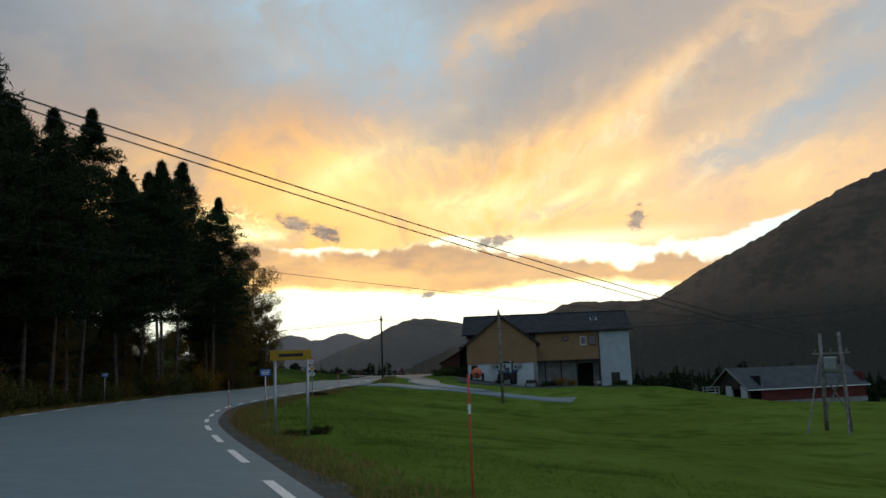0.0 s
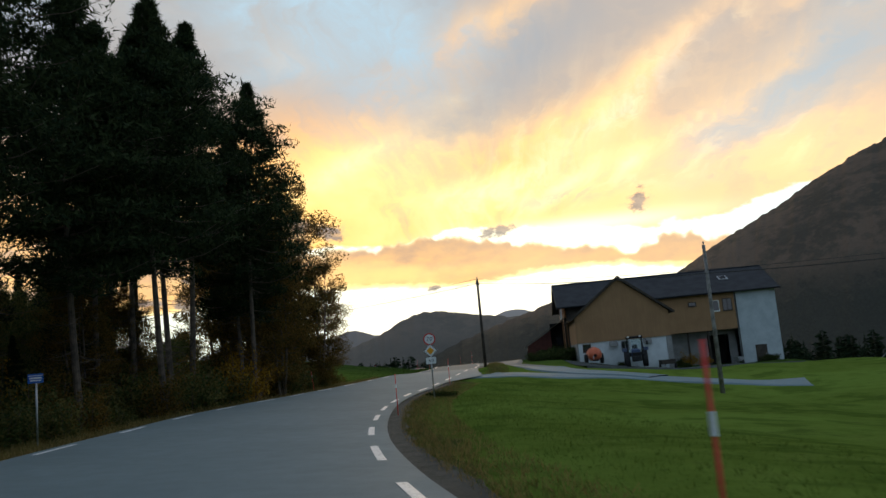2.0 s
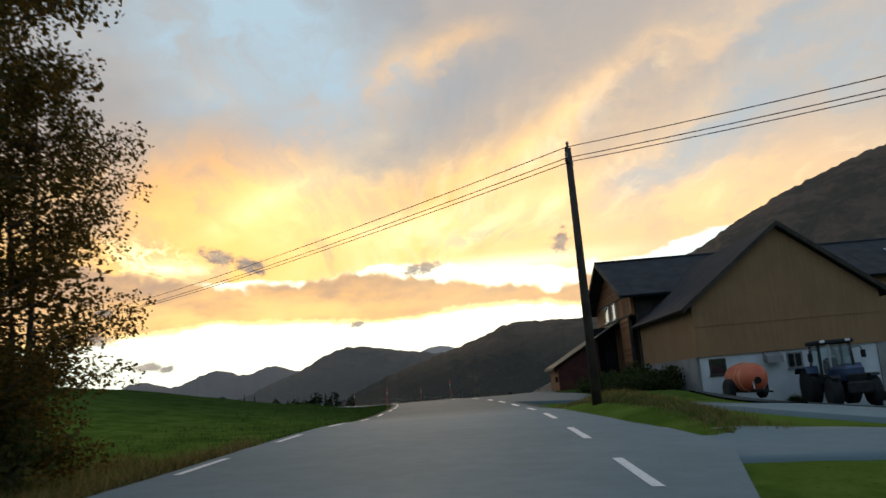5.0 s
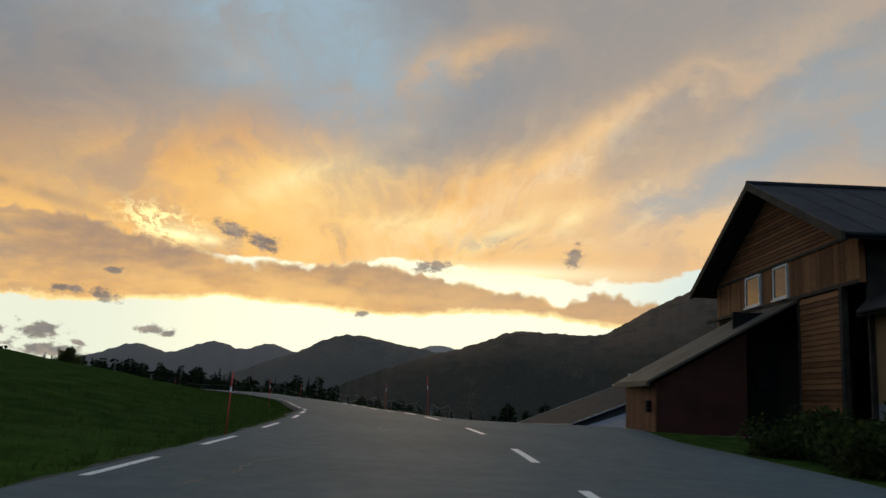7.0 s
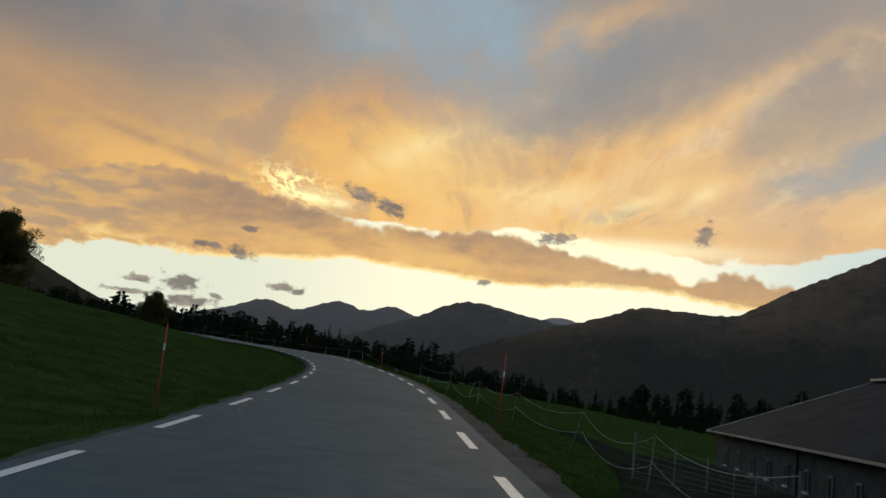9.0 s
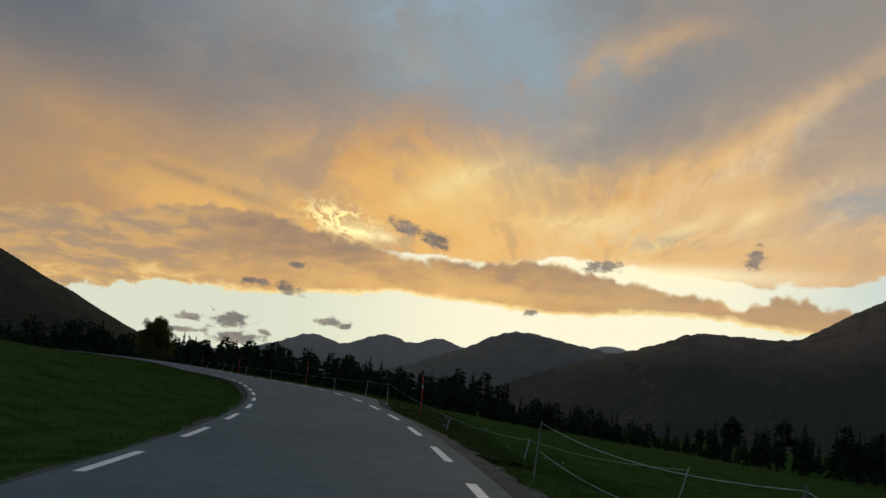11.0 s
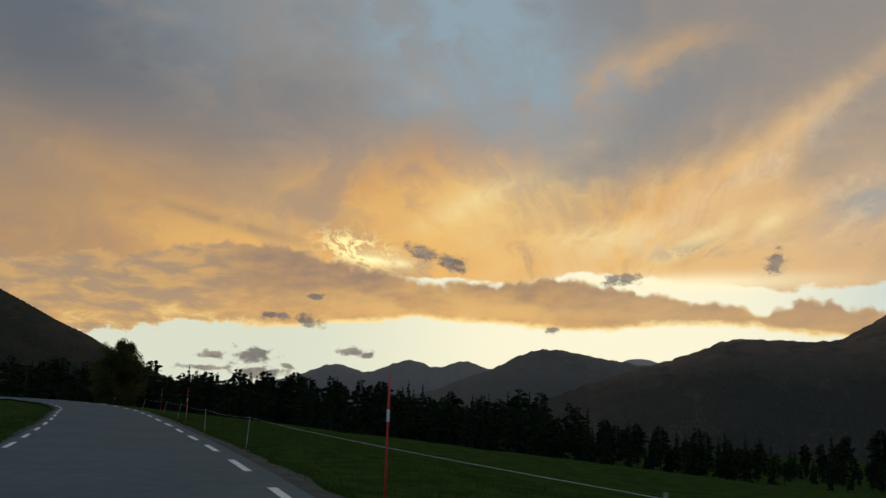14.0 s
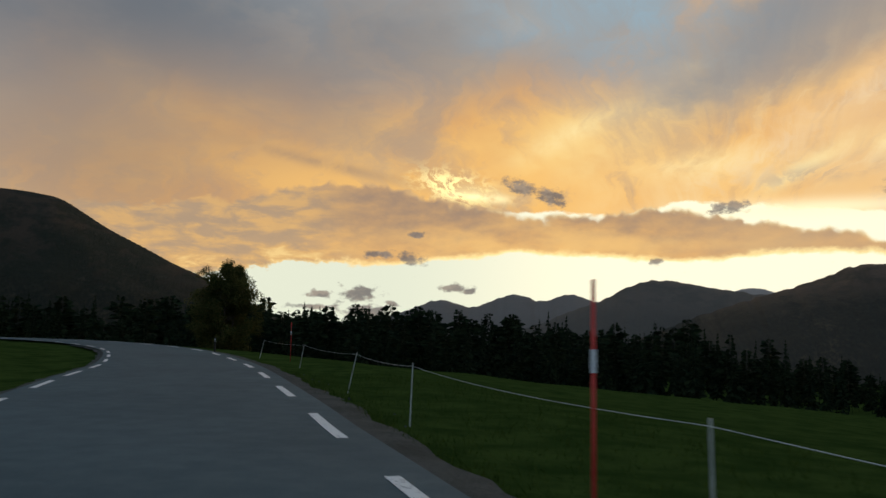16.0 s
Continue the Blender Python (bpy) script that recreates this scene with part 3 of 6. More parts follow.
# black for dark parts, and in place of shade inside openings
m_black = plain("black_parts_and_shade", (0.008, 0.008, 0.008), (0.014, 0.013, 0.012), 2.0, 0.95)
m_glass, b = material("window_glass", 0.04, 0, 0.8)
b.inputs["Base Color"].default_value = (0.02, 0.022, 0.025, 1)
m_dark_glass, b = material("tinted_glass", 0.3, 0, 0.15)
b.inputs["Base Color"].default_value = (0.012, 0.014, 0.017, 1)
m_steel = plain("galvanised_steel", (0.33, 0.34, 0.35), (0.45, 0.46, 0.47), 4.0, 0.42, 0.7, 60, 0.05)
m_pole = plain("tarred_pole_wood", (0.035, 0.026, 0.02), (0.07, 0.055, 0.042), 2.0, 0.85)
m_bark = plain("pine_bark", (0.055, 0.045, 0.036), (0.15, 0.11, 0.08), 3.0, 0.95, 0, 22, 0.8)
m_bark_grey = plain("grey_bark", (0.10, 0.095, 0.085), (0.26, 0.25, 0.23), 3.0, 0.9, 0, 18, 0.6)
m_black_rubber = plain("tyre_rubber", (0.012, 0.012, 0.012), (0.025, 0.025, 0.025), 3.0, 0.85)
m_stake = plain("red_plastic", (0.55, 0.035, 0.03), (0.7, 0.06, 0.045), 4.0, 0.45)
m_reflex = plain("white_reflector", (0.7, 0.7, 0.7), (0.8, 0.8, 0.8), 4.0, 0.3)
m_yellow_sign = plain("yellow_sign_face", (0.36, 0.20, 0.008), (0.45, 0.26, 0.014), 3.0, 0.4)
m_sign_white = plain("white_sign_face", (0.66, 0.66, 0.64), (0.76, 0.76, 0.74), 3.0, 0.4)
m_sign_red = plain("red_sign_border", (0.5, 0.025, 0.02), (0.6, 0.035, 0.03), 3.0, 0.4)
m_sign_black = plain("black_sign_print", (0.012, 0.012, 0.012), (0.02, 0.02, 0.02), 3.0, 0.5)
m_sign_blue = plain("blue_sign_face", (0.02, 0.10, 0.42), (0.03, 0.14, 0.5), 3.0, 0.4)
m_sign_orange = plain("amber_sign_face", (0.72, 0.30, 0.015), (0.8, 0.36, 0.02), 3.0, 0.4)
m_tractor = plain("dark_blue_paint", (0.012, 0.03, 0.08), (0.02, 0.045, 0.11), 2.0, 0.3, 0, 30, 0.03, 0.5)
m_orange = plain("orange_red_paint", (0.48, 0.10, 0.045), (0.6, 0.15, 0.07), 1.2, 0.45)
m_orange_pale = plain("faded_orange_paint", (0.55, 0.22, 0.12), (0.66, 0.30, 0.18), 1.2, 0.5)
m_clear, b = material("cab_glass", 0.03, 0, 0.5)
b.inputs["Base Color"].default_value = (0.75, 0.85, 0.85, 1)
b.inputs["Transmission Weight"].default_value, b.inputs["IOR"].default_value = 0.92, 1.08
m_rope = plain("white_fence_tape", (0.38, 0.38, 0.35), (0.55, 0.55, 0.5), 5.0, 0.6)
m_cable = plain("cable", (0.02, 0.02, 0.02), (0.03, 0.03, 0.03), 5.0, 0.6)


def leaf_mat(name, c1, c2, thru, scale=0.6):
    """Leaves that let some light through; each leaf has its own tone."""
    m, b = material(name, 0.9, 0, 0.05)
    geo = S.nt.nodes.new("ShaderNodeNewGeometry")
    r = S(geo.outputs["Random Per Island"])
    c = mixc(ramp(r * 0.6 + fbm(where(), scale, 3) * 0.4, 0.25, 0.75), c1, c2)
    put(b.inputs["Base Color"], c)
    t = S.nt.nodes.new("ShaderNodeBsdfTranslucent")
    put(t.inputs[0], c)
    mx = S.nt.nodes.new("ShaderNodeMixShader")
    mx.inputs[0].default_value = thru
    S.nt.links.new(b.outputs[0], mx.inputs[1])
    S.nt.links.new(t.outputs[0], mx.inputs[2])
    S.nt.links.new(mx.outputs[0], S.nt.nodes["Material Output"].inputs[0])
    return m


m_needle = leaf_mat("pine_needles", (0.016, 0.028, 0.013), (0.045, 0.060, 0.024), 0.16)
m_spruce = leaf_mat("spruce_needles", (0.009, 0.018, 0.010), (0.028, 0.040, 0.018), 0.12)
m_birch_leaf = leaf_mat("autumn_birch_leaves", (0.060, 0.055, 0.016), (0.20, 0.115, 0.028), 0.42)
m_shrub_leaf = leaf_mat("shrub_leaves", (0.042, 0.064, 0.020), (0.15, 0.125, 0.04), 0.35)
m_weed_leaf = leaf_mat("weed_leaves", (0.018, 0.032, 0.010), (0.06, 0.072, 0.022), 0.3)
m_gold_leaf = leaf_mat("golden_leaves", (0.16, 0.085, 0.012), (0.34, 0.19, 0.02), 0.35)
m_blade = leaf_mat("grass_blades", (0.058, 0.098, 0.014), (0.11, 0.165, 0.03), 0.35)
# darker copy of the blades, to go with the dimmed ground colour
m_blade_dark = leaf_mat("dimmed_grass_blades", (0.024, 0.052, 0.009), (0.054, 0.092, 0.019), 0.4)
m_dry = leaf_mat("dry_grass", (0.10, 0.095, 0.03), (0.30, 0.215, 0.085), 0.4)


# ---- the land ----
gx = growing(-75, 60, -4400, 4400, 1.5, 1.12)
gy = growing(-40, 330, -900, 4800, 1.5, 1.12)
XX, YY = np.meshgrid(gx, gy, indexing="ij")
ZZ = ground_z(XX, YY)
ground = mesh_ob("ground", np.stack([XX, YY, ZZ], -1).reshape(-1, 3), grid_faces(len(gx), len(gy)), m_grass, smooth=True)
tagged(ground, "green meadow land, darkened beyond the farm, falling to a dark valley", "ground", kind="structure")

ss = np.arange(-28, 520, 1.0)
dl, dr = left_line(ss) - 0.25, road_edge(ss)
rows = np.stack([road_at(ss, dl + (dr - dl) * k / 8) for k in range(9)], 1)
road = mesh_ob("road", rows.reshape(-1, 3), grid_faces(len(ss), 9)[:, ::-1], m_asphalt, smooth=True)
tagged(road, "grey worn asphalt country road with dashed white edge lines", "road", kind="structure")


def ribbon(name, s0, s1, d0, d1, mat, up, n=4, step=1.0, rag=0.0, seed=1):
    """A strip along the road between two offsets, laid on road and ground."""
    s = np.arange(s0, s1, step)
    g = np.random.RandomState(seed)
    a, q = d0(s) + rag * g.uniform(-1, 1, len(s)), d1(s) + rag * g.uniform(-1, 1, len(s))
    P = np.stack([road_at(s, a + (q - a) * k / (n - 1)) for k in range(n)], 1)
    P[..., 2] = np.maximum(ground_z(P[..., 0], P[..., 1]) + up, 0 * P[..., 2] - 99)
    return mesh_ob(name, P.reshape(-1, 3), grid_faces(len(s), n)[:, ::-1], mat, smooth=True)


for a, b in ((-25, 93.0), (117, 330)):
    sh = ribbon("shoulder_right", a, b, lambda s: road_edge(s) - .15, lambda s: road_edge(s) + 0.55, m_gravel, 0.07, 5, 0.7, 0.16, 5)
    tagged(sh, "grey gravel shoulder beside the asphalt", "shoulder", kind="structure")
for a, b in ((-25, 94), (100.5, 116)):
    vg = ribbon("verge", a, b, lambda s: road_edge(s) + 0.2, lambda s: road_edge(s) + 1.15 + 0.35 * np.sin(s * .37) + .25 * np.sin(s * 1.1), m_verge, 0.02, 6, 0.6, 0.25, 15)
    tagged(vg, "olive and straw-coloured rough grass verge", "verge", kind="structure")
bk = ribbon("rough_bank", 204, 248, lambda s: road_edge(s) + 0.4, lambda s: road_edge(s) + 0.9 + (3.9 + 0.5 * np.sin(s * .6) + .4 * np.sin(s * 1.4)) * sm(203, 212, s) * (1 - sm(233, 248, s)), m_bank, 0.05, 9, 0.6, 0.2, 17)
tagged(bk, "dark rough earth bank below the road shoulder", "verge", kind="structure")
sh = ribbon("shoulder_left", -25, 330, lambda s: left_line(s) - 0.5, lambda s: left_line(s) - 0.15, m_gravel, 0.07, 4, 0.7, 0.1, 6)
tagged(sh, "narrow gravel shoulder beside the asphalt", "shoulder", kind="structure")


def lane_strip(name, pts, width, mat, up, label):
    """A side road of the given width, draped on the land."""
    q = spline([(x, y, 0) for x, y in pts], 0.8)
    t = np.gradient(q[:, :2], axis=0)
    t /= np.linalg.norm(t, axis=1)[:, None]
    w = np.array([-0.52, -0.5, -0.36, -0.18, 0, 0.18, 0.36, 0.5, 0.52])[None, :, None] * np.asarray(width if hasattr(width, "__len__") else [width] * len(q))[:, None, None]
    P = q[:, None, :2] + w * np.stack([t[:, 1], -t[:, 0]], -1)[:, None, :]
    z = ground_z(P[..., 0], P[..., 1])
    z = np.maximum(z, z[:, 4:5] - 0.12) + up
    z[:, [0, -1]] -= 0.45
    s, d = station(P[..., 0], P[..., 1])
    z = np.where((d < road_edge(s) - 0.02) & (d > left_line(s) - 0.2), np.minimum(z, road_at(s, d)[..., 2] - 0.05), z)
    V = np.concatenate([P, z[..., None]], -1)
    ob = mesh_ob(name, V.reshape(-1, 3), grid_faces(len(q), 9)[:, ::-1], mat, smooth=True)
    return tagged(ob, label, "road", kind="structure")


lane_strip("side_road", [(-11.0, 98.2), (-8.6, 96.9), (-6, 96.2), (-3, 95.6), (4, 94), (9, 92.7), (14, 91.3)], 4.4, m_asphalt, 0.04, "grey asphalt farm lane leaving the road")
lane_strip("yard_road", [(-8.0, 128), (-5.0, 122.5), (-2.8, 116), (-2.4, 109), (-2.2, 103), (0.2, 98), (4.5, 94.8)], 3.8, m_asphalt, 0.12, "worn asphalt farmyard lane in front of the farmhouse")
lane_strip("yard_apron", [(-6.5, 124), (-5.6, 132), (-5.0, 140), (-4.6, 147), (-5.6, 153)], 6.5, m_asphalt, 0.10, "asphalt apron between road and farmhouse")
lane_strip("farmyard", [(2, 119.5), (8, 120), (15, 120.5), (24, 126)], 10.0, m_gravel, 0.09, "grey gravel farmyard before the barn wall")

lane_strip("byre_yard", [(-5.0, 158), (-3.6, 166), (-2.8, 174), (-2.6, 182), (-3.0, 190)], 7.0, m_dirt, 0.07, "dark gravel yard below the road beside the byre")


# ---- mountains ----
def skyline(name, eye, dist, knots, depth, seed, rough, mat, label, base=-60):
    """A range of hills whose crest rises to the given degrees over the given bearings from a place, with a slope towards the valley."""
    a = np.linspace(knots[0][0], knots[-1][0], int((knots[-1][0] - knots[0][0]) * 8))
    top = np.interp(a, [k[0] for k in knots], [k[1] for k in knots])
    for _ in range(4):
        top = np.convolve(np.pad(top, 3, mode="edge"), np.ones(7) / 7, "valid")
    top = top + (0.0 if dist < 2000 else 0.045) * waves(a * 100, 0 * a, 60, seed + 7) + 0.014 * waves(a * 100, 0 * a, 19, seed + 8)
    nr, V = 30, []
    for j in range(nr):
        q = j / (nr - 5)
        r = dist * (1 - depth * (1 - q))
        x, y = eye[0] + r * np.sin(np.radians(a)), eye[1] + r * np.cos(np.radians(a))
        crest = dist * np.tan(np.radians(top)) + 2
        shape = math.sin(min(q, 1) * math.pi / 2) ** 1.2 if q <= 1 else 1 - (q - 1) * 1.2
        z = base + (crest - base) * shape
        relief = waves(x, y, dist * 0.05, seed) * 0.6 + waves(x, y, dist * 0.018, seed + 1) * 0.3 + waves(x, y, dist * 0.006, seed + 2) * 0.12
        V.append(np.stack([x, y, z + relief * rough * dist * (0.3 + 0.9 * abs(1 - q))], -1))
    V = np.stack(V, 1)
    ob = mesh_ob(name, V.reshape(-1, 3), grid_faces(len(a), nr), mat, smooth=True)
    return tagged(ob, label, "mountain", kind="structure")


MID = (-12, 130)
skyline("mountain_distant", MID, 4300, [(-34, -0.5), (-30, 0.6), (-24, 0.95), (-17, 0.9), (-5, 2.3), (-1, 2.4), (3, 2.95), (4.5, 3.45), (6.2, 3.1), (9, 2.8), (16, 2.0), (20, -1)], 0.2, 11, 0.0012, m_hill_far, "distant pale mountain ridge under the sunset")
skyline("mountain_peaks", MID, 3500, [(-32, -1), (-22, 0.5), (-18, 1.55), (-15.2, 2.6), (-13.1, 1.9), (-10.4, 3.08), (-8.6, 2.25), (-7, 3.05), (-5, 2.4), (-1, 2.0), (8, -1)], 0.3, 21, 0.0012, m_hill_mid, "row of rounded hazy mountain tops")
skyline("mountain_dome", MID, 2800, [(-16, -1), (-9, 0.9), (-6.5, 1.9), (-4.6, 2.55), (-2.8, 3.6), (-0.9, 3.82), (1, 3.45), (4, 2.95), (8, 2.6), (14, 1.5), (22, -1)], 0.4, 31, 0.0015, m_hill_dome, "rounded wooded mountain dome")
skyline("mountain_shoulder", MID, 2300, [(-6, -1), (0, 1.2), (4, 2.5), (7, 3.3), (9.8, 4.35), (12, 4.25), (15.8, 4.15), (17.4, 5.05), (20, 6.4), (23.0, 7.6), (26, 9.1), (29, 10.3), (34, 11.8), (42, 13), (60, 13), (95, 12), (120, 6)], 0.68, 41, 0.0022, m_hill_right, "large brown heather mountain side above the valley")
skyline("mountain_west", (-40, 250), 1500, [(-125, 5), (-100, 9), (-60, 9), (-48, 8.4), (-43, 8.05), (-40, 7.85), (-37, 6.15), (-34, 4.75), (-31, 3.45), (-28, 2.0), (-25.5, 1.0), (-22, 0.3), (-17, -1)], 0.62, 51, 0.0018, m_hill_near, "dark steep heather mountain slope", base=-20)
# ---- building blocks for things ----
class Shape:
    """Gathers faces of one part."""

    def __init__(self):
        self.v, self.f = [], []

    def add(self, pts, faces):
        k = len(self.v)
        self.v += [tuple(map(float, p)) for p in pts]
        self.f += [tuple(i + k for i in q) for q in faces]
        return self

    def box(self, c, s, rz=0.0, rx=0.0, ry=0.0):
        m = pose(*c, rx, ry, rz)
        p = [m @ Vector((x * s[0] / 2, y * s[1] / 2, z * s[2] / 2)) for x in (-1, 1) for y in (-1, 1) for z in (-1, 1)]
        return self.add(p, [(0, 1, 3, 2), (4, 6, 7, 5), (0, 4, 5, 1), (2, 3, 7, 6), (0, 2, 6, 4), (1, 5, 7, 3)])

    def span(self, a, b):
        """A box from corner to corner."""
        return self.box([(p + q) / 2 for p, q in zip(a, b)], [abs(p - q) for p, q in zip(a, b)])

    def bevel_box(self, c, s, r, rz=0.0):
        """A box with cut edges along its outline and top."""
        m = pose(*c, 0, 0, rz)
        x, y, z = s[0] / 2, s[1] / 2, s[2] / 2
        ring = lambda i, h: [(-x + i, -y + i + r * 0, h), (x - i, -y + i, h), (x - i, y - i, h), (-x + i, y - i, h)]
        p = [m @ Vector(q) for q in ring(r, -z) + ring(0, -z + r) + ring(0, z - r) + ring(r, z)]
        f = [(3, 2, 1, 0), (12, 13, 14, 15)]
        for k in (0, 4, 8):
            f += [(k + i, k + (i + 1) % 4, k + 4 + (i + 1) % 4, k + 4 + i) for i in range(4)]
        return self.add(p, f)

    def tube(self, a, b, r0, r1=None, n=8, caps=True):
        r1 = r0 if r1 is None else r1
        a, b = Vector(a), Vector(b)
        q = (b - a).to_track_quat("Z", "Y")
        p = []
        for c, r in ((a, r0), (b, r1)):
            p += [c + q @ Vector((r * math.cos(6.28319 * i / n), r * math.sin(6.28319 * i / n), 0)) for i in range(n)]
        f = [(i, (i + 1) % n, n + (i + 1) % n, n + i) for i in range(n)]
        if caps:
            f += [tuple(range(n))[::-1], tuple(range(n, 2 * n))]
        return self.add(p, f)

    def path(self, pts, r, n=6):
        """One unbroken tube through the places."""
        pts = [Vector(p) for p in pts]
        v, f = [], []
        for i, c in enumerate(pts):
            q = (pts[min(i + 1, len(pts) - 1)] - pts[max(i - 1, 0)]).to_track_quat("Z", "Y")
            ri = r[i] if hasattr(r, "__len__") else r
            v += [c + q @ Vector((ri * math.cos(6.28319 * k / n), ri * math.sin(6.28319 * k / n), 0)) for k in range(n)]
        for i in range(len(pts) - 1):
            f += [(i * n + k, i * n + (k + 1) % n, (i + 1) * n + (k + 1) % n, (i + 1) * n + k) for k in range(n)]
        return self.add(v, f)

    def wheel(self, c, axis, prof, n=24):
        """A body turned about an axis: profile of (offset along the axis, radius)."""
        q = Vector(axis).to_track_quat("Z", "Y")
        c = Vector(c)
        p = [c + q @ Vector((r * math.cos(6.28319 * i / n), r * math.sin(6.28319 * i / n), h)) for h, r in prof for i in range(n)]
        f = [(k * n + i, k * n + (i + 1) % n, (k + 1) * n + (i + 1) % n, (k + 1) * n + i) for k in range(len(prof) - 1) for i in range(n)]
        f += [tuple(range(n))[::-1], tuple(range((len(prof) - 1) * n, len(prof) * n))]
        return self.add(p, f)

    def prism(self, outline, axis, a, b):
        """An outline in two axes, pushed from a to b along the third ('x', 'y' or 'z')."""
        put3 = {"x": lambda p, h: (h, p[0], p[1]), "y": lambda p, h: (p[0], h, p[1]), "z": lambda p, h: (p[0], p[1], h)}[axis]
        n = len(outline)
        p = [put3(q, a) for q in outline] + [put3(q, b) for q in outline]
        f = [tuple(range(n)), tuple(range(n, 2 * n))[::-1]] + [(i, n + i, n + (i + 1) % n, (i + 1) % n) for i in range(n)]
        return self.add(p, f)

    def done(self, name, mat, parent=None, label="", smooth=False):
        ob = mesh_ob(name, self.v, self.f, mat, parent, smooth)
        return tagged(ob, label) if label else ob


def thing(name, label, category, x, y, z, rz=0.0, group="", rx=0.0):
    ob = new(name)
    ob.empty_display_size = 0.2
    ob.matrix_basis = pose(x, y, z, rx, 0, rz)
    return tagged(ob, label, category, group)


# ---- farmhouse with its barn wing ----
house = thing("farmhouse", "brown boarded farmhouse barn with dark roof and white lower wall", "farmhouse", 4.03, 147.56, 0, -4.83)
RIDGE, EAVE, HALF, LONG = 10.68, 7.25, 7.62, 28.17
PITCH = (RIDGE - EAVE) / HALF


def roof_z(n):
    return RIDGE - PITCH * abs(n)


def slab(sh, pts, thick):
    """A roof plane with thickness below it."""
    n = len(pts)
    low = [(x, y, z - thick) for x, y, z in pts]
    return sh.add(list(pts) + low, [tuple(range(n)), tuple(range(n, 2 * n))[::-1]] + [(i, n + i, n + (i + 1) % n, (i + 1) % n) for i in range(n)])


for sgn in (-1, 1):
    s = slab(Shape(), [(0, 0, RIDGE), (LONG, 0, RIDGE), (LONG, sgn * HALF, EAVE), (0, sgn * HALF, EAVE)][::sgn], 0.2)
    r = s.done("roof", m_slate, house, "dark sheet roof plane")
    for k in range(1, 24):
        u = LONG * k / 24
        Shape().add([(u - .025, 0, RIDGE + .03), (u + .025, 0, RIDGE + .03), (u + .025, sgn * HALF, EAVE + .03), (u - .025, sgn * HALF, EAVE + .03)], [(0, 1, 2, 3)]).done("seam", m_slate, r)
    for u in (0.0, LONG):
        Shape().add([(u - .06, 0, RIDGE + .05), (u + .06, 0, RIDGE + .05), (u + .06, sgn * (HALF + .05), EAVE + .03), (u - .06, sgn * (HALF + .05), EAVE + .03),
                     (u - .06, 0, RIDGE - .26), (u + .06, 0, RIDGE - .26), (u + .06, sgn * (HALF + .05), EAVE - .28), (u - .06, sgn * (HALF + .05), EAVE - .28)],
                    [(0, 1, 2, 3), (7, 6, 5, 4), (0, 4, 5, 1), (3, 2, 6, 7), (0, 3, 7, 4), (1, 5, 6, 2)]).done("bargeboard", m_dark_wood, house)
    g = Shape().tube((0.1, sgn * (HALF + .08), EAVE - .06), (LONG - .1, sgn * (HALF + .08), EAVE - .06), 0.07, 0.07, 8)
    g.done("gutter", m_slate, house)
Shape().tube((-.05, 0, RIDGE + .02), (LONG + .05, 0, RIDGE + .02), 0.12, 0.12, 8).done("ridge_cap", m_slate, house)
sk = Shape().box((22.3, -3.2, roof_z(-3.2) + .06), (1.1, 1.3, .1), 0, math.degrees(math.atan(PITCH))).done("roof_window", m_steel, house, "pale metal-framed roof window")
Shape().box((22.3, -3.2, roof_z(-3.2) + .115), (.85, 1.05, .03), 0, math.degrees(math.atan(PITCH))).done("pane", m_fibre, sk)
# long walls
Shape().span((.95, 6.5, -3), (22.4, 6.75, 7.45)).done("north_wall", m_wall_brown, house)
Shape().span((12.2, -6.95, 2.5), (22.5, -6.75, 7.45)).done("south_upper_wall", m_wall_brown, house, "warm brown boarded upper wall")
Shape().span((12.2, -6.75, 2.45), (22.5, -4.9, 2.62)).done("overhang_floor", m_dark_wood, house)
low_wall = Shape()
low_wall.span((12.1, -5.05, -3), (18.9, -4.85, 2.45)).span((21.6, -5.05, -3), (22.55, -4.85, 2.45)).span((18.9, -5.05, 1.9), (21.6, -4.85, 2.45))
low_wall.done("south_lower_wall", m_concrete, house, "weathered grey lower wall")
# black sheet in place of the shade within the doorway
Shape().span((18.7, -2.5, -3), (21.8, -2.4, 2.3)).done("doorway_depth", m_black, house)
for k in range(3):
    Shape().box((13.6 + 2.6 * k, -6.6, -0.2), (.22, .22, 5.4)).done("support_post", m_dark_wood, house)
Shape().span((22.55, -6.95, -3.2), (27.6, -6.65, 7.5)).span((27.35, -6.65, -3.2), (27.6, 6.7, 7.5)).span((22.55, 6.45, -3.2), (27.35, 6.7, 7.5)).done(
    "white_block", m_block, house, "pale white rendered end block")
Shape().prism([(-6.7, 7.4), (6.5, 7.4), (0, RIDGE - .25)], "x", 27.36, 27.58).done("east_gable", m_wall_brown, house)
Shape().tube((22.62, -7.05, -2.4), (22.62, -7.05, 7.1), .06, .06, 8).done("downpipe", m_dark_wood, house)
dr = Shape().span((24.3, -7.0, -2.3), (25.7, -6.93, .2)).done("stable_door", m_dark_wood, house, "dark low stable door")
Shape().box((25.5, -7.03, -1.0), (.12, .05, .05)).done("handle", m_steel, dr)


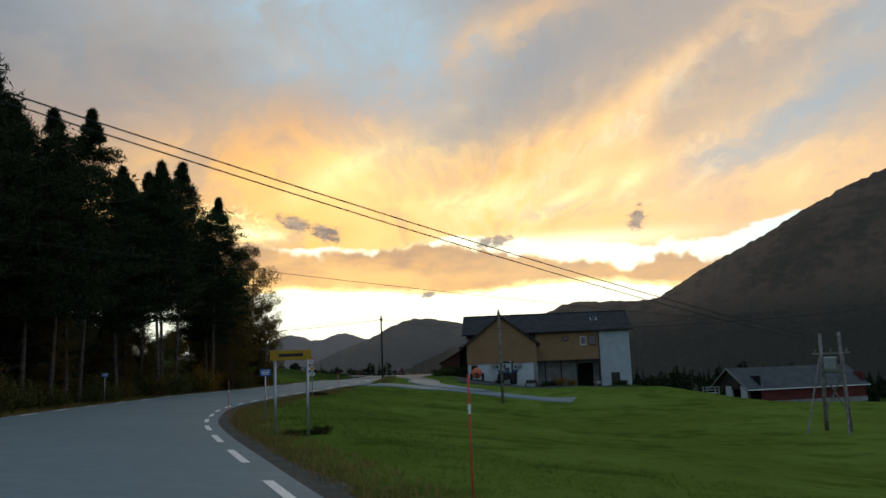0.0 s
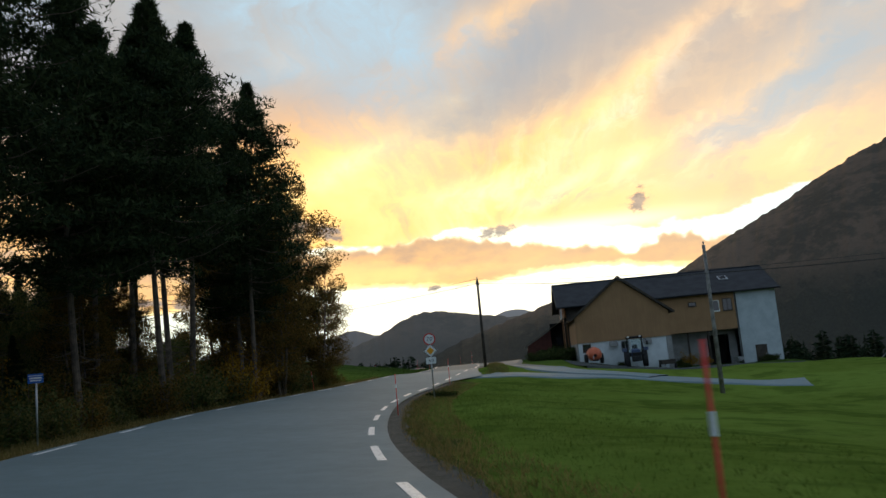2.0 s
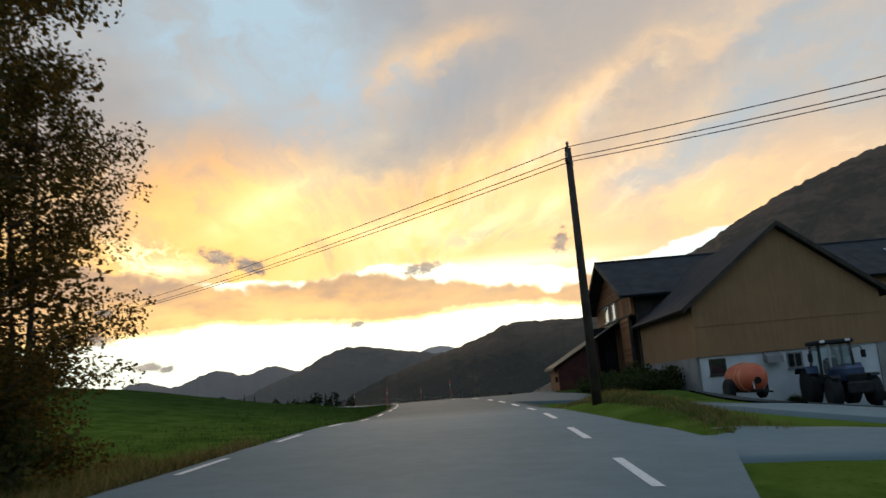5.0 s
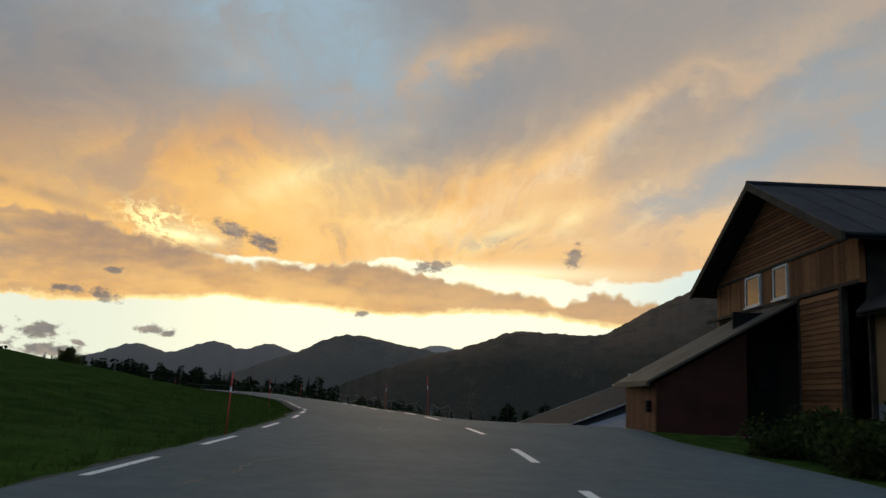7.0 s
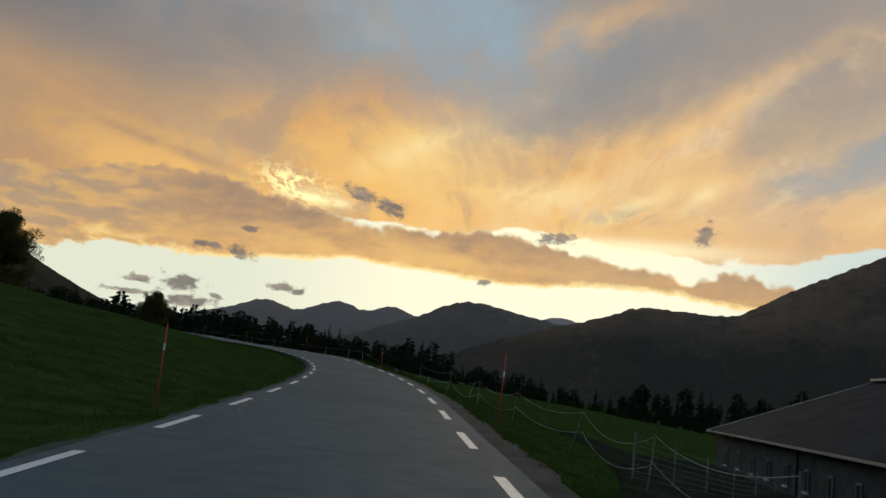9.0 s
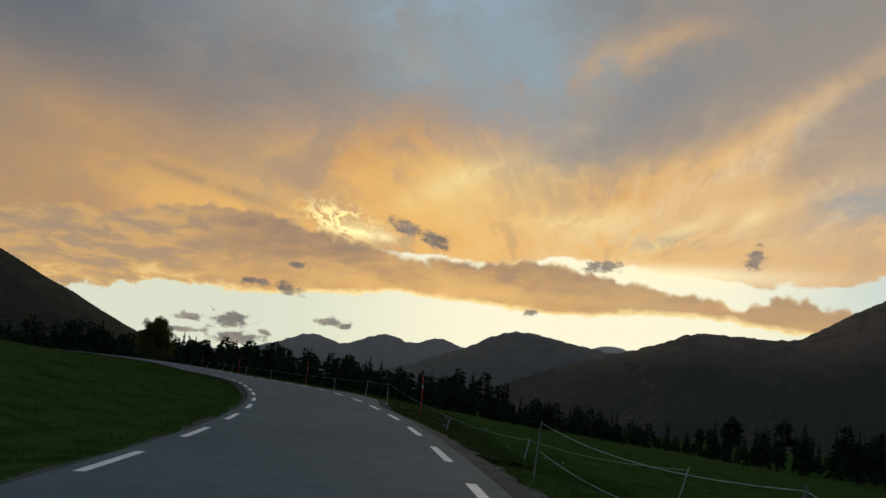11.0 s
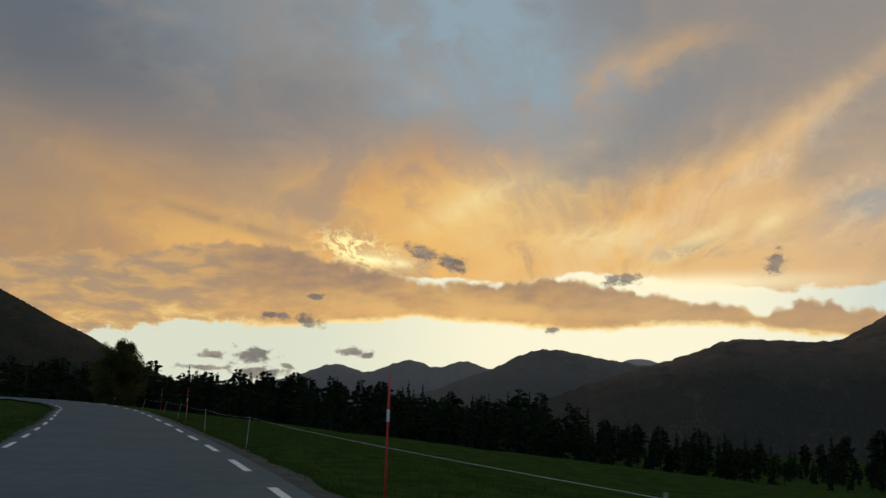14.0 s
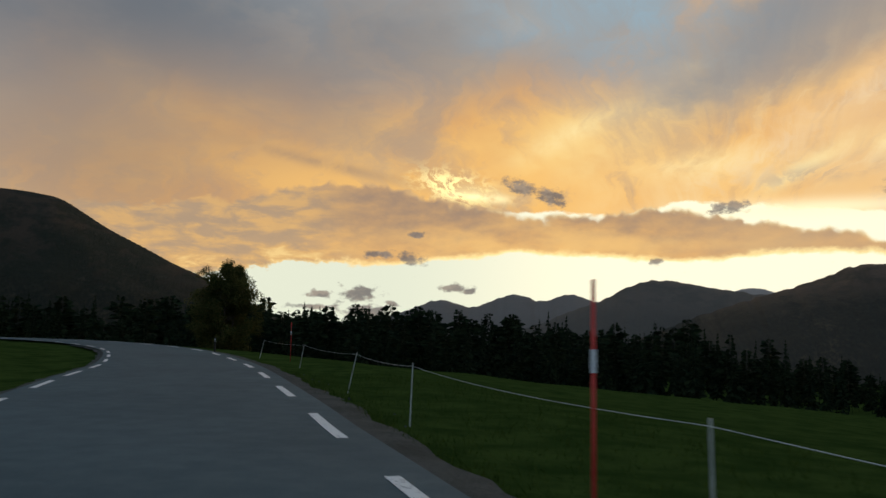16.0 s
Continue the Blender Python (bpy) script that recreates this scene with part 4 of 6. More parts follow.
def window(parent, a0, a1, z0, z1, face, at, mat=m_glass, bars=1, frame=m_trim, name="window"):
    """A framed window on a wall; face 'n' lies across the house, 'u' along it. at: offset of the outer face."""
    sg = -1
    def q(a, d, z): return (a, at + d, z) if face == "n" else (at + d, a, z)
    fr = Shape()
    w = 0.09
    for p0, p1, r0, r1 in ((a0, a0 + w, z0, z1), (a1 - w, a1, z0, z1), (a0 + w, a1 - w, z0, z0 + w), (a0 + w, a1 - w, z1 - w, z1)):
        fr.span(q(p0, -.06, r0), q(p1, .05, r1))
    for k in range(bars):
        c = a0 + (a1 - a0) * (k + 1) / (bars + 1)
        fr.span(q(c - .03, -.05, z0 + w), q(c + .03, .04, z1 - w))
    win = fr.done(name, frame, parent)
    Shape().span(q(a0 + w, -.02, z0 + w), q(a1 - w, .0, z1 - w)).done("pane", mat, win)
    Shape().span(q(a0 - .06, -.12, z0 - .06), q(a1 + .06, .02, z0)).done("sill", frame, win)
    return win


window(house, 19.55, 20.55, 4.85, 6.25, "n", -6.97, m_glass, 0)
window(house, 20.95, 22.15, 4.85, 6.4, "n", -6.97, m_glass, 1, m_dark_wood)
window(house, 16.7, 17.7, 5.75, 6.3, "n", -6.97, m_glass, 0, m_dark_wood)
# west end: boards one by one
WEST = 0.9
Shape().prism([(-6.5, 7.42), (6.5, 7.42), (6.5, 7.5), (0, RIDGE - .27), (-6.5, 7.5)], "x", WEST + .06, WEST + .2).done("gable_backing", m_dark_wood, house)
z = 7.46
while z < RIDGE - .35:
    w = min(6.55, (RIDGE - .3 - z - .1) / PITCH)
    bd = Shape()
    bd.add([(WEST + .05, -w, z), (WEST - .015, -w, z), (WEST + .02, -w, z + .17), (WEST + .05, -w, z + .17),
            (WEST + .05, w, z), (WEST - .015, w, z), (WEST + .02, w, z + .17), (WEST + .05, w, z + .17)],
           [(0, 1, 2, 3), (7, 6, 5, 4), (1, 5, 6, 2), (0, 4, 5, 1), (3, 2, 6, 7), (0, 3, 7, 4)])
    bd.done("clapboard", m_board, house)
    z += 0.155
Shape().span((WEST - .03, -6.6, 7.36), (WEST + .06, 6.6, 7.46)).done("belt_board", m_dark_wood, house)
Shape().span((WEST - .04, -6.65, 5.88), (WEST + .1, 8.0, 6.0)).done("belt_board", m_dark_wood, house)
Shape().span((WEST + .1, -6.6, 5.9), (WEST + .2, 6.6, 7.42)).done("upper_wall", m_dark_wood, house)
g = np.random.RandomState(4)
a = -6.55
while a < 6.5:
    w = g.uniform(.13, .2)
    if not (-1.45 < a + w / 2 < -.1 or 1.25 < a + w / 2 < 2.85):
        Shape().box((WEST + .06 - g.uniform(0, .015), a + w / 2, 6.69), (.05, w - .012, 1.36)).done("plank", m_board, house)
    a += w
for a0, a1 in ((-1.45, -.1), (1.25, 2.85)):
    window(house, a0, a1, 6.05, 7.32, "u", WEST, m_glass, 0, m_trim)
Shape().span((WEST + .06, -5.5, .2), (WEST + .2, -2.3, 5.9)).done("lower_wall", m_dark_wood, house)
z = 1.0
while z < 5.75:
    Shape().add([(WEST + .05, -5.4, z), (WEST - .015, -5.4, z), (WEST + .02, -5.4, z + .2), (WEST + .05, -5.4, z + .2),
                 (WEST + .05, -2.35, z), (WEST - .015, -2.35, z), (WEST + .02, -2.35, z + .2), (WEST + .05, -2.35, z + .2)],
                [(0, 1, 2, 3), (7, 6, 5, 4), (1, 5, 6, 2), (0, 4, 5, 1), (3, 2, 6, 7), (0, 3, 7, 4)]).done("clapboard", m_board, house)
    z += .185
Shape().span((WEST - .05, -5.6, .2), (WEST + .15, -5.4, 5.9)).done("corner_board", m_dark_wood, house)
Shape().span((WEST - .04, -2.36, .2), (WEST + .15, -2.22, 5.9)).done("corner_board", m_dark_wood, house)
Shape().span((WEST, -6.72, 5.9), (WEST + .2, -6.58, 7.45)).done("corner_board", m_board, house)
Shape().span((WEST + .3, -6.62, -2), (12.2, -6.5, 7.45)).done("south_west_wall", m_dark_wood, house)
# the deep doorway, its shade put in as a black back and ceiling
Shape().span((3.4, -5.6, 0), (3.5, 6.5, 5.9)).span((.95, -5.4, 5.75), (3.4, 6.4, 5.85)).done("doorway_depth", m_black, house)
Shape().span((2.9, -2.0, .6), (3.0, -.3, 4.1)).done("sliding_door", m_dark_wood, house, "dark plank sliding door in shade")
window(house, -1.7, -.5, 2.9, 3.9, "u", 2.86, m_glass, 1, m_dark_wood)
# wing
WU, WR, WE, WH, WF = 6.67, 9.49, 5.02, 5.85, -19.67
WP = (WR - WE) / WH
for sgn in (-1, 1):
    back = -1.8
    s = slab(Shape(), [(WU, WF, WR), (WU + sgn * WH, WF, WE), (WU + sgn * WH, -6.6, WE), (WU, back, WR)][::sgn], 0.2)
    s.done("wing_roof", m_slate if sgn > 0 else m_fibre, house, "sheet roof plane of the wing")
    x1, z1 = WU + sgn * (WH + .05), WE - .02
    Shape().add([(WU, WF - .06, WR + .06), (WU, WF + .06, WR + .06), (x1, WF + .06, z1 + .05), (x1, WF - .06, z1 + .05),
                 (WU, WF - .06, WR - .24), (WU, WF + .06, WR - .24), (x1, WF + .06, z1 - .26), (x1, WF - .06, z1 - .26)],
                [(0, 1, 2, 3), (7, 6, 5, 4), (0, 4, 5, 1), (3, 2, 6, 7), (0, 3, 7, 4), (1, 5, 6, 2)]).done("bargeboard", m_dark_wood, house)
    Shape().tube((x1, WF, z1 - .05), (x1, -6.8, z1 - .05), .07, .07, 8).done("gutter", m_slate, house)
FW = -19.27
Shape().prism([(WU - 5.31, 2.25), (WU + 5.31, 2.25), (WU + 5.31, WE + .1), (WU, WR - .3), (WU - 5.31, WE + .1)], "y", FW, FW + .2).done("wing_front_wall", m_wall_brown, house, "warm brown boarded gable wall")
Shape().span((WU - 5.33, FW - .03, 3.92), (WU + 5.33, FW, 3.97)).done("belt_board", m_wall_brown, house)
Shape().span((WU - 5.31, FW + .2, 2.25), (WU - 5.11, -6.6, WE + .1)).done("wing_west_wall", m_wall_brown, house)
Shape().span((WU + 5.11, FW + .2, 2.25), (WU + 5.31, -6.6, WE + .1)).done("wing_east_wall", m_wall_brown, house)
base = Shape()
for a, c in ((1.5, 1.95), (2.9, 6.3), (7.2, 11.4)):
    base.span((a, FW + .12, -3.0), (c, FW + .35, 2.25))
for a, c in ((1.95, 2.9), (6.3, 7.2)):
    base.span((a, FW + .12, -3.0), (c, FW + .35, 1.2)).span((a, FW + .12, 2.1), (c, FW + .35, 2.25))
base.done("wing_base_wall", m_white, house, "white rendered stable wall")
Shape().span((11.4, FW + .02, -3.0), (11.98, FW + .4, 2.25)).done("corner_pier", m_concrete, house)
Shape().span((1.36, FW + .35, -3.0), (1.56, -6.6, 2.25)).done("wing_west_base", m_concrete, house)
Shape().span((11.7, FW + .35, -3.0), (11.9, -6.6, 2.25)).done("wing_east_base", m_white, house)
window(house, 1.95, 2.9, 1.2, 2.1, "n", FW + .16, m_glass, 0, m_dark_wood)
window(house, 6.3, 7.2, 1.2, 2.1, "n", FW + .16, m_glass, 1, m_concrete)
for u in (5.45, 9.25):
    Shape().prism([(FW + .1, 1.75), (FW - .5, 1.6), (FW - .45, 2.0), (FW + .1, 2.22)], "x", u - .45, u + .45).done("vent_hood", m_concrete, house, "grey sheet-metal vent hood")
# lean-to porch at the west end
porch = thing("lean_to", "dark boarded lean-to with a mossy sheet roof at the house wall", "lean-to", 4.03, 147.56, 0, -4.83)
PX = -4.1
slab(Shape(), [(PX - .4, -2.3, 2.76), (.85, -2.3, 5.85), (.85, 3.2, 5.85), (PX - .4, 3.2, 2.76)], .1).done("roof", m_worn_sheet, porch, "worn pale sheet roof")
for k in range(1, 12):
    y0 = -2.3 + 5.5 * k / 12
    Shape().add([(PX - .4, y0 - .025, 2.79), (PX - .4, y0 + .025, 2.79), (.85, y0 + .025, 5.88), (.85, y0 - .025, 5.88)], [(0, 1, 2, 3)]).done("rib", m_worn_sheet, porch)
Shape().span((PX - .46, -2.34, 2.56), (PX - .36, 3.24, 2.72)).done("fascia", m_worn_sheet, porch)
Shape().prism([(PX, .2), (-.9, .2), (-.9, 4.6), (PX, 2.72)], "y", -2.0, -1.88).done("south_wall", m_shaded_red, porch, "dark red-brown board wall")
Shape().prism([(PX, .2), (.8, .2), (.8, 5.6), (PX, 2.72)], "y", 2.8, 2.92).done("north_wall", m_plank_red, porch)
a = -1.98
while a < 2.75:
    Shape().box((PX - .02, a + .1, 1.5), (.05, .185, 2.45)).done("plank", m_plank_red, porch)
    a += .2
Shape().span((PX, -1.88, .2), (PX + .08, 2.8, 2.75)).done("west_wall", m_dark_wood, porch)
# black back and side stand in for shade in the open doorway
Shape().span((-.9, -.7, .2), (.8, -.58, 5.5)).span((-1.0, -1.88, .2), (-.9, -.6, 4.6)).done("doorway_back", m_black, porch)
Shape().span((-.1, -.8, 2.6), (.6, -.72, 3.6)).done("door_pane", m_dark_glass, porch)
Shape().box((PX - .12, -1.2, 1.85), (.16, .3, .42)).done("meter_box", m_black, porch, "small dark wall box")
Shape().span((PX - .1, -2.1, -.6), (.9, 2.95, .95)).done("plinth", m_concrete, porch)

# ---- low byre and its shed ----
byre = thing("byre", "long low dark byre with grey sheet roof and small windows", "farm building", 5.4, 181.0, 0.2, 88 - 90 + 90 - 90, rx=-1.9)
byre.matrix_basis = pose(5.4, 181.0, 0.25, -1.9, 0, -2.2)
L, W2 = 32.2, 11.6
RZ = 4.75
slab(Shape(), [(0, 0, 0), (W2, 0, RZ), (W2, L, RZ), (0, L, 0)], .16).done("roof", m_byre_sheet, byre, "grey fibre-cement roof sheets")
slab(Shape(), [(W2, 0, RZ), (2 * W2, 0, 0), (2 * W2, L, 0), (W2, L, RZ)], .16).done("roof", m_byre_sheet, byre)
Shape().box((W2, L / 2, RZ + .1), (.9, L, .16)).done("ridge_vent", m_steel, byre, "pale metal ridge strip")
Shape().span((-.1, -.05, -.1), (0, L + .05, .02)).done("fascia", m_steel, byre)
for y0 in (-.04, L - .04):
    Shape().add([(-.05, y0, .04), (-.05, y0 + .1, .04), (W2, y0 + .1, RZ + .06), (W2, y0, RZ + .06), (-.05, y0, -.06), (-.05, y0 + .1, -.06), (W2, y0 + .1, RZ - .06), (W2, y0, RZ - .06)],
                [(0, 1, 2, 3), (7, 6, 5, 4), (0, 4, 5, 1), (3, 2, 6, 7), (0, 3, 7, 4), (1, 5, 6, 2)]).done("verge_board", m_steel, byre)
Shape().span((.6, .4, -7), (.8, L - .4, -.05)).done("west_wall", m_grey_wall, byre, "dark grey boarded wall")
Shape().prism([(.6, -7), (2 * W2 - .6, -7), (2 * W2 - .6, 0), (W2, RZ - .3), (.6, 0)], "y", .4, .6).done("south_wall", m_grey_wall, byre)
Shape().prism([(.6, -7), (2 * W2 - .6, -7), (2 * W2 - .6, 0), (W2, RZ - .3), (.6, 0)], "y", L - .6, L - .4).done("north_wall", m_grey_wall, byre)
for k in range(9):
    y0 = 2.6 + k * 3.2
    w = Shape().span((.5, y0 + .1, -2.1), (.56, y0 + .68, -1.0)).done("window", m_concrete, byre, "tall narrow grey-framed window")
    Shape().span((.42, y0 + .06, -2.2), (.56, y0 + .72, -2.1)).done("sill", m_white, w, "white sill")
    Shape().span((.485, y0 + .2, -2.02), (.53, y0 + .58, -1.1)).done("pane", m_dark_glass, w)
for k in (12.2, 22.6):
    vt = Shape().wheel((W2 - .7, k, RZ - .05), (0, 0, 1), [(-.6, .42), (.55, .42), (.6, .47), (.8, .48), (.85, .46), (.85, .40)], 20).done("roof_vent", m_white, byre, "round galvanised roof vent", True)
    Shape().wheel((W2 - .7, k, RZ + .7), (0, 0, 1), [(0, .3), (.08, .3)], 16).done("damper", m_black, vt)
Shape().tube((.52, 14.0, -6.5), (.52, 14.0, -.1), .06, .06, 8).done("downpipe", m_black, byre)

shed = thing("open_shed", "open-fronted shed with blue-grey metal roof on posts", "shed", 4.9, 166.4, -.05, -2.2)
slab(Shape(), [(0, 0, 0), (11.5, 0, 4.1), (11.5, 13.2, 4.1), (0, 13.2, 0)], .12).done("roof", m_bluemetal, shed, "blue-grey ribbed metal roof")
for k in range(16):
    y0 = .4 + k * .82
    Shape().add([(0, y0 - .03, .035), (0, y0 + .03, .035), (11.5, y0 + .03, 4.135), (11.5, y0 - .03, 4.135)], [(0, 1, 2, 3)]).done("rib", m_bluemetal, shed)
Shape().span((-.12, -.05, -.22), (-.01, 13.25, .02)).done("fascia", m_dark_wood, shed)
for k in range(5):
    Shape().box((.35, .5 + k * 3.05, -2.2), (.3, .32, 4.2)).done("post", m_white, shed, "pale concrete post")
Shape().span((.3, .3, -4), (.42, 12.9, -1.75)).done("parapet", m_dark_wood, shed)
Shape().span((6.0, .2, -4), (6.15, 13, 2.0)).done("back_wall", m_black, shed)

# ---- red barn in the field ----
barn = thing("field_barn", "red field barn with grey roof and white gable posts", "barn", 46.4, 137.2, 0, 16.5)
g0, be, bl = -5.7, -3.25, 23.4
for sgn in (-1, 1):
    r = slab(Shape(), [(-.4, 0, .13), (bl, 0, .13), (bl, sgn * 5.05, be), (-.4, sgn * 5.05, be)][::sgn], .14).done("roof", m_barn_sheet, barn, "grey ribbed sheet roof plane")
    for k in range(1, 14):
        x0 = -.4 + (bl + .4) * k / 14
        Shape().add([(x0 - .03, 0, .165), (x0 + .03, 0, .165), (x0 + .03, sgn * 5.05, be + .035), (x0 - .03, sgn * 5.05, be + .035)], [(0, 1, 2, 3)]).done("rib", m_barn_sheet, r)
    Shape().add([(-.45, 0, .18), (-.35, 0, .18), (-.35, sgn * 5.1, be + .05), (-.45, sgn * 5.1, be + .05), (-.45, 0, -.06), (-.35, 0, -.06), (-.35, sgn * 5.1, be - .2), (-.45, sgn * 5.1, be - .2)],
                [(0, 1, 2, 3), (7, 6, 5, 4), (0, 4, 5, 1), (3, 2, 6, 7), (0, 3, 7, 4), (1, 5, 6, 2)]).done("bargeboard", m_concrete, barn)
Shape().span((-.3, -5.12, be - .18), (bl, -5.02, be - .02)).done("fascia", m_trim, barn)
Shape().span((2.6, -4.6, g0), (22.8, -4.45, be)).done("south_wall", m_red, barn, "dark red boarded wall")
Shape().span((2.6, 4.45, g0), (22.8, 4.6, be)).span((22.65, -4.45, g0), (22.8, 4.45, -1.2)).done("back_wall", m_red, barn)
Shape().prism([(-4.6, be), (4.6, be), (0, -.1)], "x", .3, .42).done("gable", m_dark_wood, barn)
# black back in place of the shade inside the open bay
Shape().span((2.6, -4.45, g0), (2.7, 4.45, -1.2)).done("bay_back", m_black, barn)
for y0 in (-3.3, .6):
    Shape().box((.4, y0, (g0 + be) / 2 + .3), (.3, 1.5, be - g0 + .4)).done("post", m_white, barn, "white gable pier")
for y0 in (-4.5, 4.5):
    Shape().box((.4, y0, (g0 + be) / 2), (.25, .25, be - g0)).done("corner_post", m_dark_wood, barn)
Shape().span((2.6, -4.75, g0 - .3), (22.9, -4.6, g0 + .5)).done("footing", m_concrete, barn)
# ---- poles, wires, signs ----
def sag(a, b, drop, n=14):
    a, b = Vector(a), Vector(b)
    return [a.lerp(b, i / n) - Vector((0, 0, drop * 4 * (i / n) * (1 - i / n))) for i in range(n + 1)]


def utility_pole(x, y, top, label, arm=1.2, turn=20, lean=(0, 0), mat=m_pole):
    z = gz(x, y)
    p = thing("utility_pole", label, "utility pole", x, y, z, turn, "poles of the power line")
    h = top - z
    Shape().tube((0, 0, -.3), (lean[0], lean[1], h), .15, .1, 10).done("shaft", mat, p, "", True)
    if arm:
        Shape().box((lean[0], lean[1], h - .45), (arm, .09, .11)).done("crossarm", mat, p)
    for k in (-1, 0, 1) if arm else (-1, 1):
        x0 = k * (arm / 2 - .06 if arm else .12)
        Shape().wheel((lean[0] + x0, lean[1], h - .4 + (.42 if k == 0 else 0)), (0, 0, 1), [(0, .02), (.04, .05), (.1, .035), (.14, .055), (.2, .03)], 10).done("insulator", m_concrete, p)
    return p


utility_pole(-7.7, 107.6, 8.65, "tarred wooden utility pole on the grass island", 0.6, 60)
utility_pole(5.9, 84.8, 7.25, "weathered grey wooden utility pole in the meadow", 0.6, 60, (-.25, -.1), m_bark_grey)
utility_pole(-47.0, 168.0, 11.5, "tarred wooden utility pole on the grass hill", 0.6, 60)
utility_pole(-17.5, 2.0, 8.6, "tarred wooden utility pole at the wood's edge", 1.2, 50)


def wire(a, b, drop, r=0.012, name="power_cable"):
    return tagged(Shape().path(sag(a, b, drop), r, 5).done(name, m_cable), "thin dark overhead power cable between poles", "cable", "overhead cables")


for k, (o, dz) in enumerate(((-.25, 0), (0, .42), (.25, 0))):
    wire((-7.7 + o * .5, 107.6 + o * .86, 8.28 + dz), (5.65 + o * .5, 84.7 + o * .86, 5.45 + dz * .6), .25, .014)
    wire((-7.7 + o * .5, 107.6 + o * .86, 8.28 + dz), (-47.0 + o * .5, 168.0 + o * .86, 11.1 + dz), .7, .016)
    wire((5.65 + o * .5, 84.7 + o * .86, 5.45 + dz * .6), (30.5 + o * .3, 60 + o, 4.6 + dz), .5, .014)
for o in (-.5, .5):
    wire((-17.5 + o * .65, 2.0 + o * .75, 8.25), (21.5 + o * .7, 48.2 - o * .6, 2.35), .55, .016)
utility_pole(-30.0, 16.6, 8.1, "tarred wooden utility pole among the pines", 0.6, 60)
wire((-30.0, 16.6, 7.95), (22.3, 48.2, 2.95), .45, .010)
mast = thing("transformer_mast", "weathered twin-pole wooden power mast with stays in the meadow", "power mast", 22.3, 48.2, gz(22.3, 48.2), -40)
mast.matrix_basis = mast.matrix_basis @ Matrix.Diagonal((.85, 1, .84, 1))
for o in (-.75, .75):
    Shape().tube((o, 0, -.3), (o * .8, 0, 6.6), .14, .1, 10).done("pole", m_bark_grey, mast, "", True)
Shape().box((0, 0, 5.2), (2.4, .1, .13)).done("crossarm", m_bark_grey, mast)
Shape().box((0, 0, 3.9), (1.7, .1, .12)).done("crossarm", m_bark_grey, mast)
for a0, b0 in (((-.7, 0, 1.2), (.65, 0, 3.9)), ((.7, 0, 1.2), (-.65, 0, 3.9))):
    Shape().tube(a0, b0, .05, .05, 6).done("brace", m_bark_grey, mast)
for o in (-1.0, 0, 1.0):
    Shape().wheel((o, 0, 5.26), (0, 0, 1), [(0, .03), (.05, .06), (.12, .04), (.18, .06), (.25, .03)], 10).done("insulator", m_concrete, mast)
Shape().tube((.75, 0, 5.0), (1.6, -3.2, -.2), .05, .06, 6).done("stay", m_bark_grey, mast)
Shape().tube((-.75, 0, 5.0), (-1.0, -3.0, -.2), .05, .06, 6).done("stay", m_bark_grey, mast)
Shape().bevel_box((0, -.25, 4.5), (.7, .5, .9), .05).done("transformer", m_steel, mast)


def text(name, words, size, mat, parent, x, z, y, rz=0.0):
    cu = bpy.data.curves.new(name, "FONT")
    cu.body, cu.size, cu.align_x, cu.align_y, cu.extrude = words, size, "CENTER", "CENTER", 0.002
    tmp = bpy.data.objects.new(name, cu)
    scene.collection.objects.link(tmp)
    me = bpy.data.meshes.new_from_object(tmp.evaluated_get(bpy.context.evaluated_depsgraph_get()))
    bpy.data.objects.remove(tmp)
    me.materials.clear()
    me.materials.append(mat)
    ob = new(name, me)
    ob.parent = parent
    ob.matrix_basis = pose(x, y, z, 90, 0, rz)
    return ob


def disc(c, r, depth, n=40):
    return Shape().wheel(c, (0, 1, 0), [(0, r), (depth, r)], n)


sx, sy = -11.68, 75.3
sgn_post = thing("road_sign", "speed limit signs and amber priority diamond on a grey steel post", "road sign", sx, sy, gz(sx, sy), -4)
b0 = gz(sx, sy)
Shape().tube((0, 0, -.2), (0, 0, 2.85 - b0), .035, .035, 12).done("post", m_steel, sgn_post, "", True)
p = disc((0, -.06, 2.63 - b0), .31, .02).done("speed_disc", m_sign_red, sgn_post, "round white disc with a red rim")
disc((0, -.066, 2.63 - b0), .245, .008).done("disc_face", m_sign_white, p)
for c, o in zip("70", (-.085, .085)):
    text("digit", c, .29, m_sign_black, p, o, 2.63 - b0, -.07)
Shape().box((0, -.055, 2.04 - b0), (.50, .02, .50), 0, 0, 45).done("diamond_back", m_sign_white, sgn_post)
Shape().box((0, -.069, 2.04 - b0), (.28, .008, .28), 0, 0, 45).done("diamond_face", m_sign_orange, sgn_post, "amber diamond face")
Shape().box((0, -.063, 2.04 - b0), (.485, .008, .485), 0, 0, 45).done("diamond_rim", m_sign_black, sgn_post)
Shape().box((0, -.066, 2.04 - b0), (.45, .008, .45), 0, 0, 45).done("diamond_band", m_sign_white, sgn_post)
q = Shape().box((0, -.055, 1.54 - b0), (.52, .02, .34)).done("number_plate_sign", m_sign_white, sgn_post, "small white plate with black digits")
Shape().box((0, -.051, 1.54 - b0), (.55, .012, .37)).done("plate_rim", m_sign_black, q)
for c, o in zip("60", (-.075, .075)):
    text("digit", c, .24, m_sign_black, q, o, 1.54 - b0, -.068)
for zc in (2.63, 2.04, 1.54):
    Shape().box((0, -.035, zc - b0), (.1, .05, .05)).done("clamp", m_steel, sgn_post)

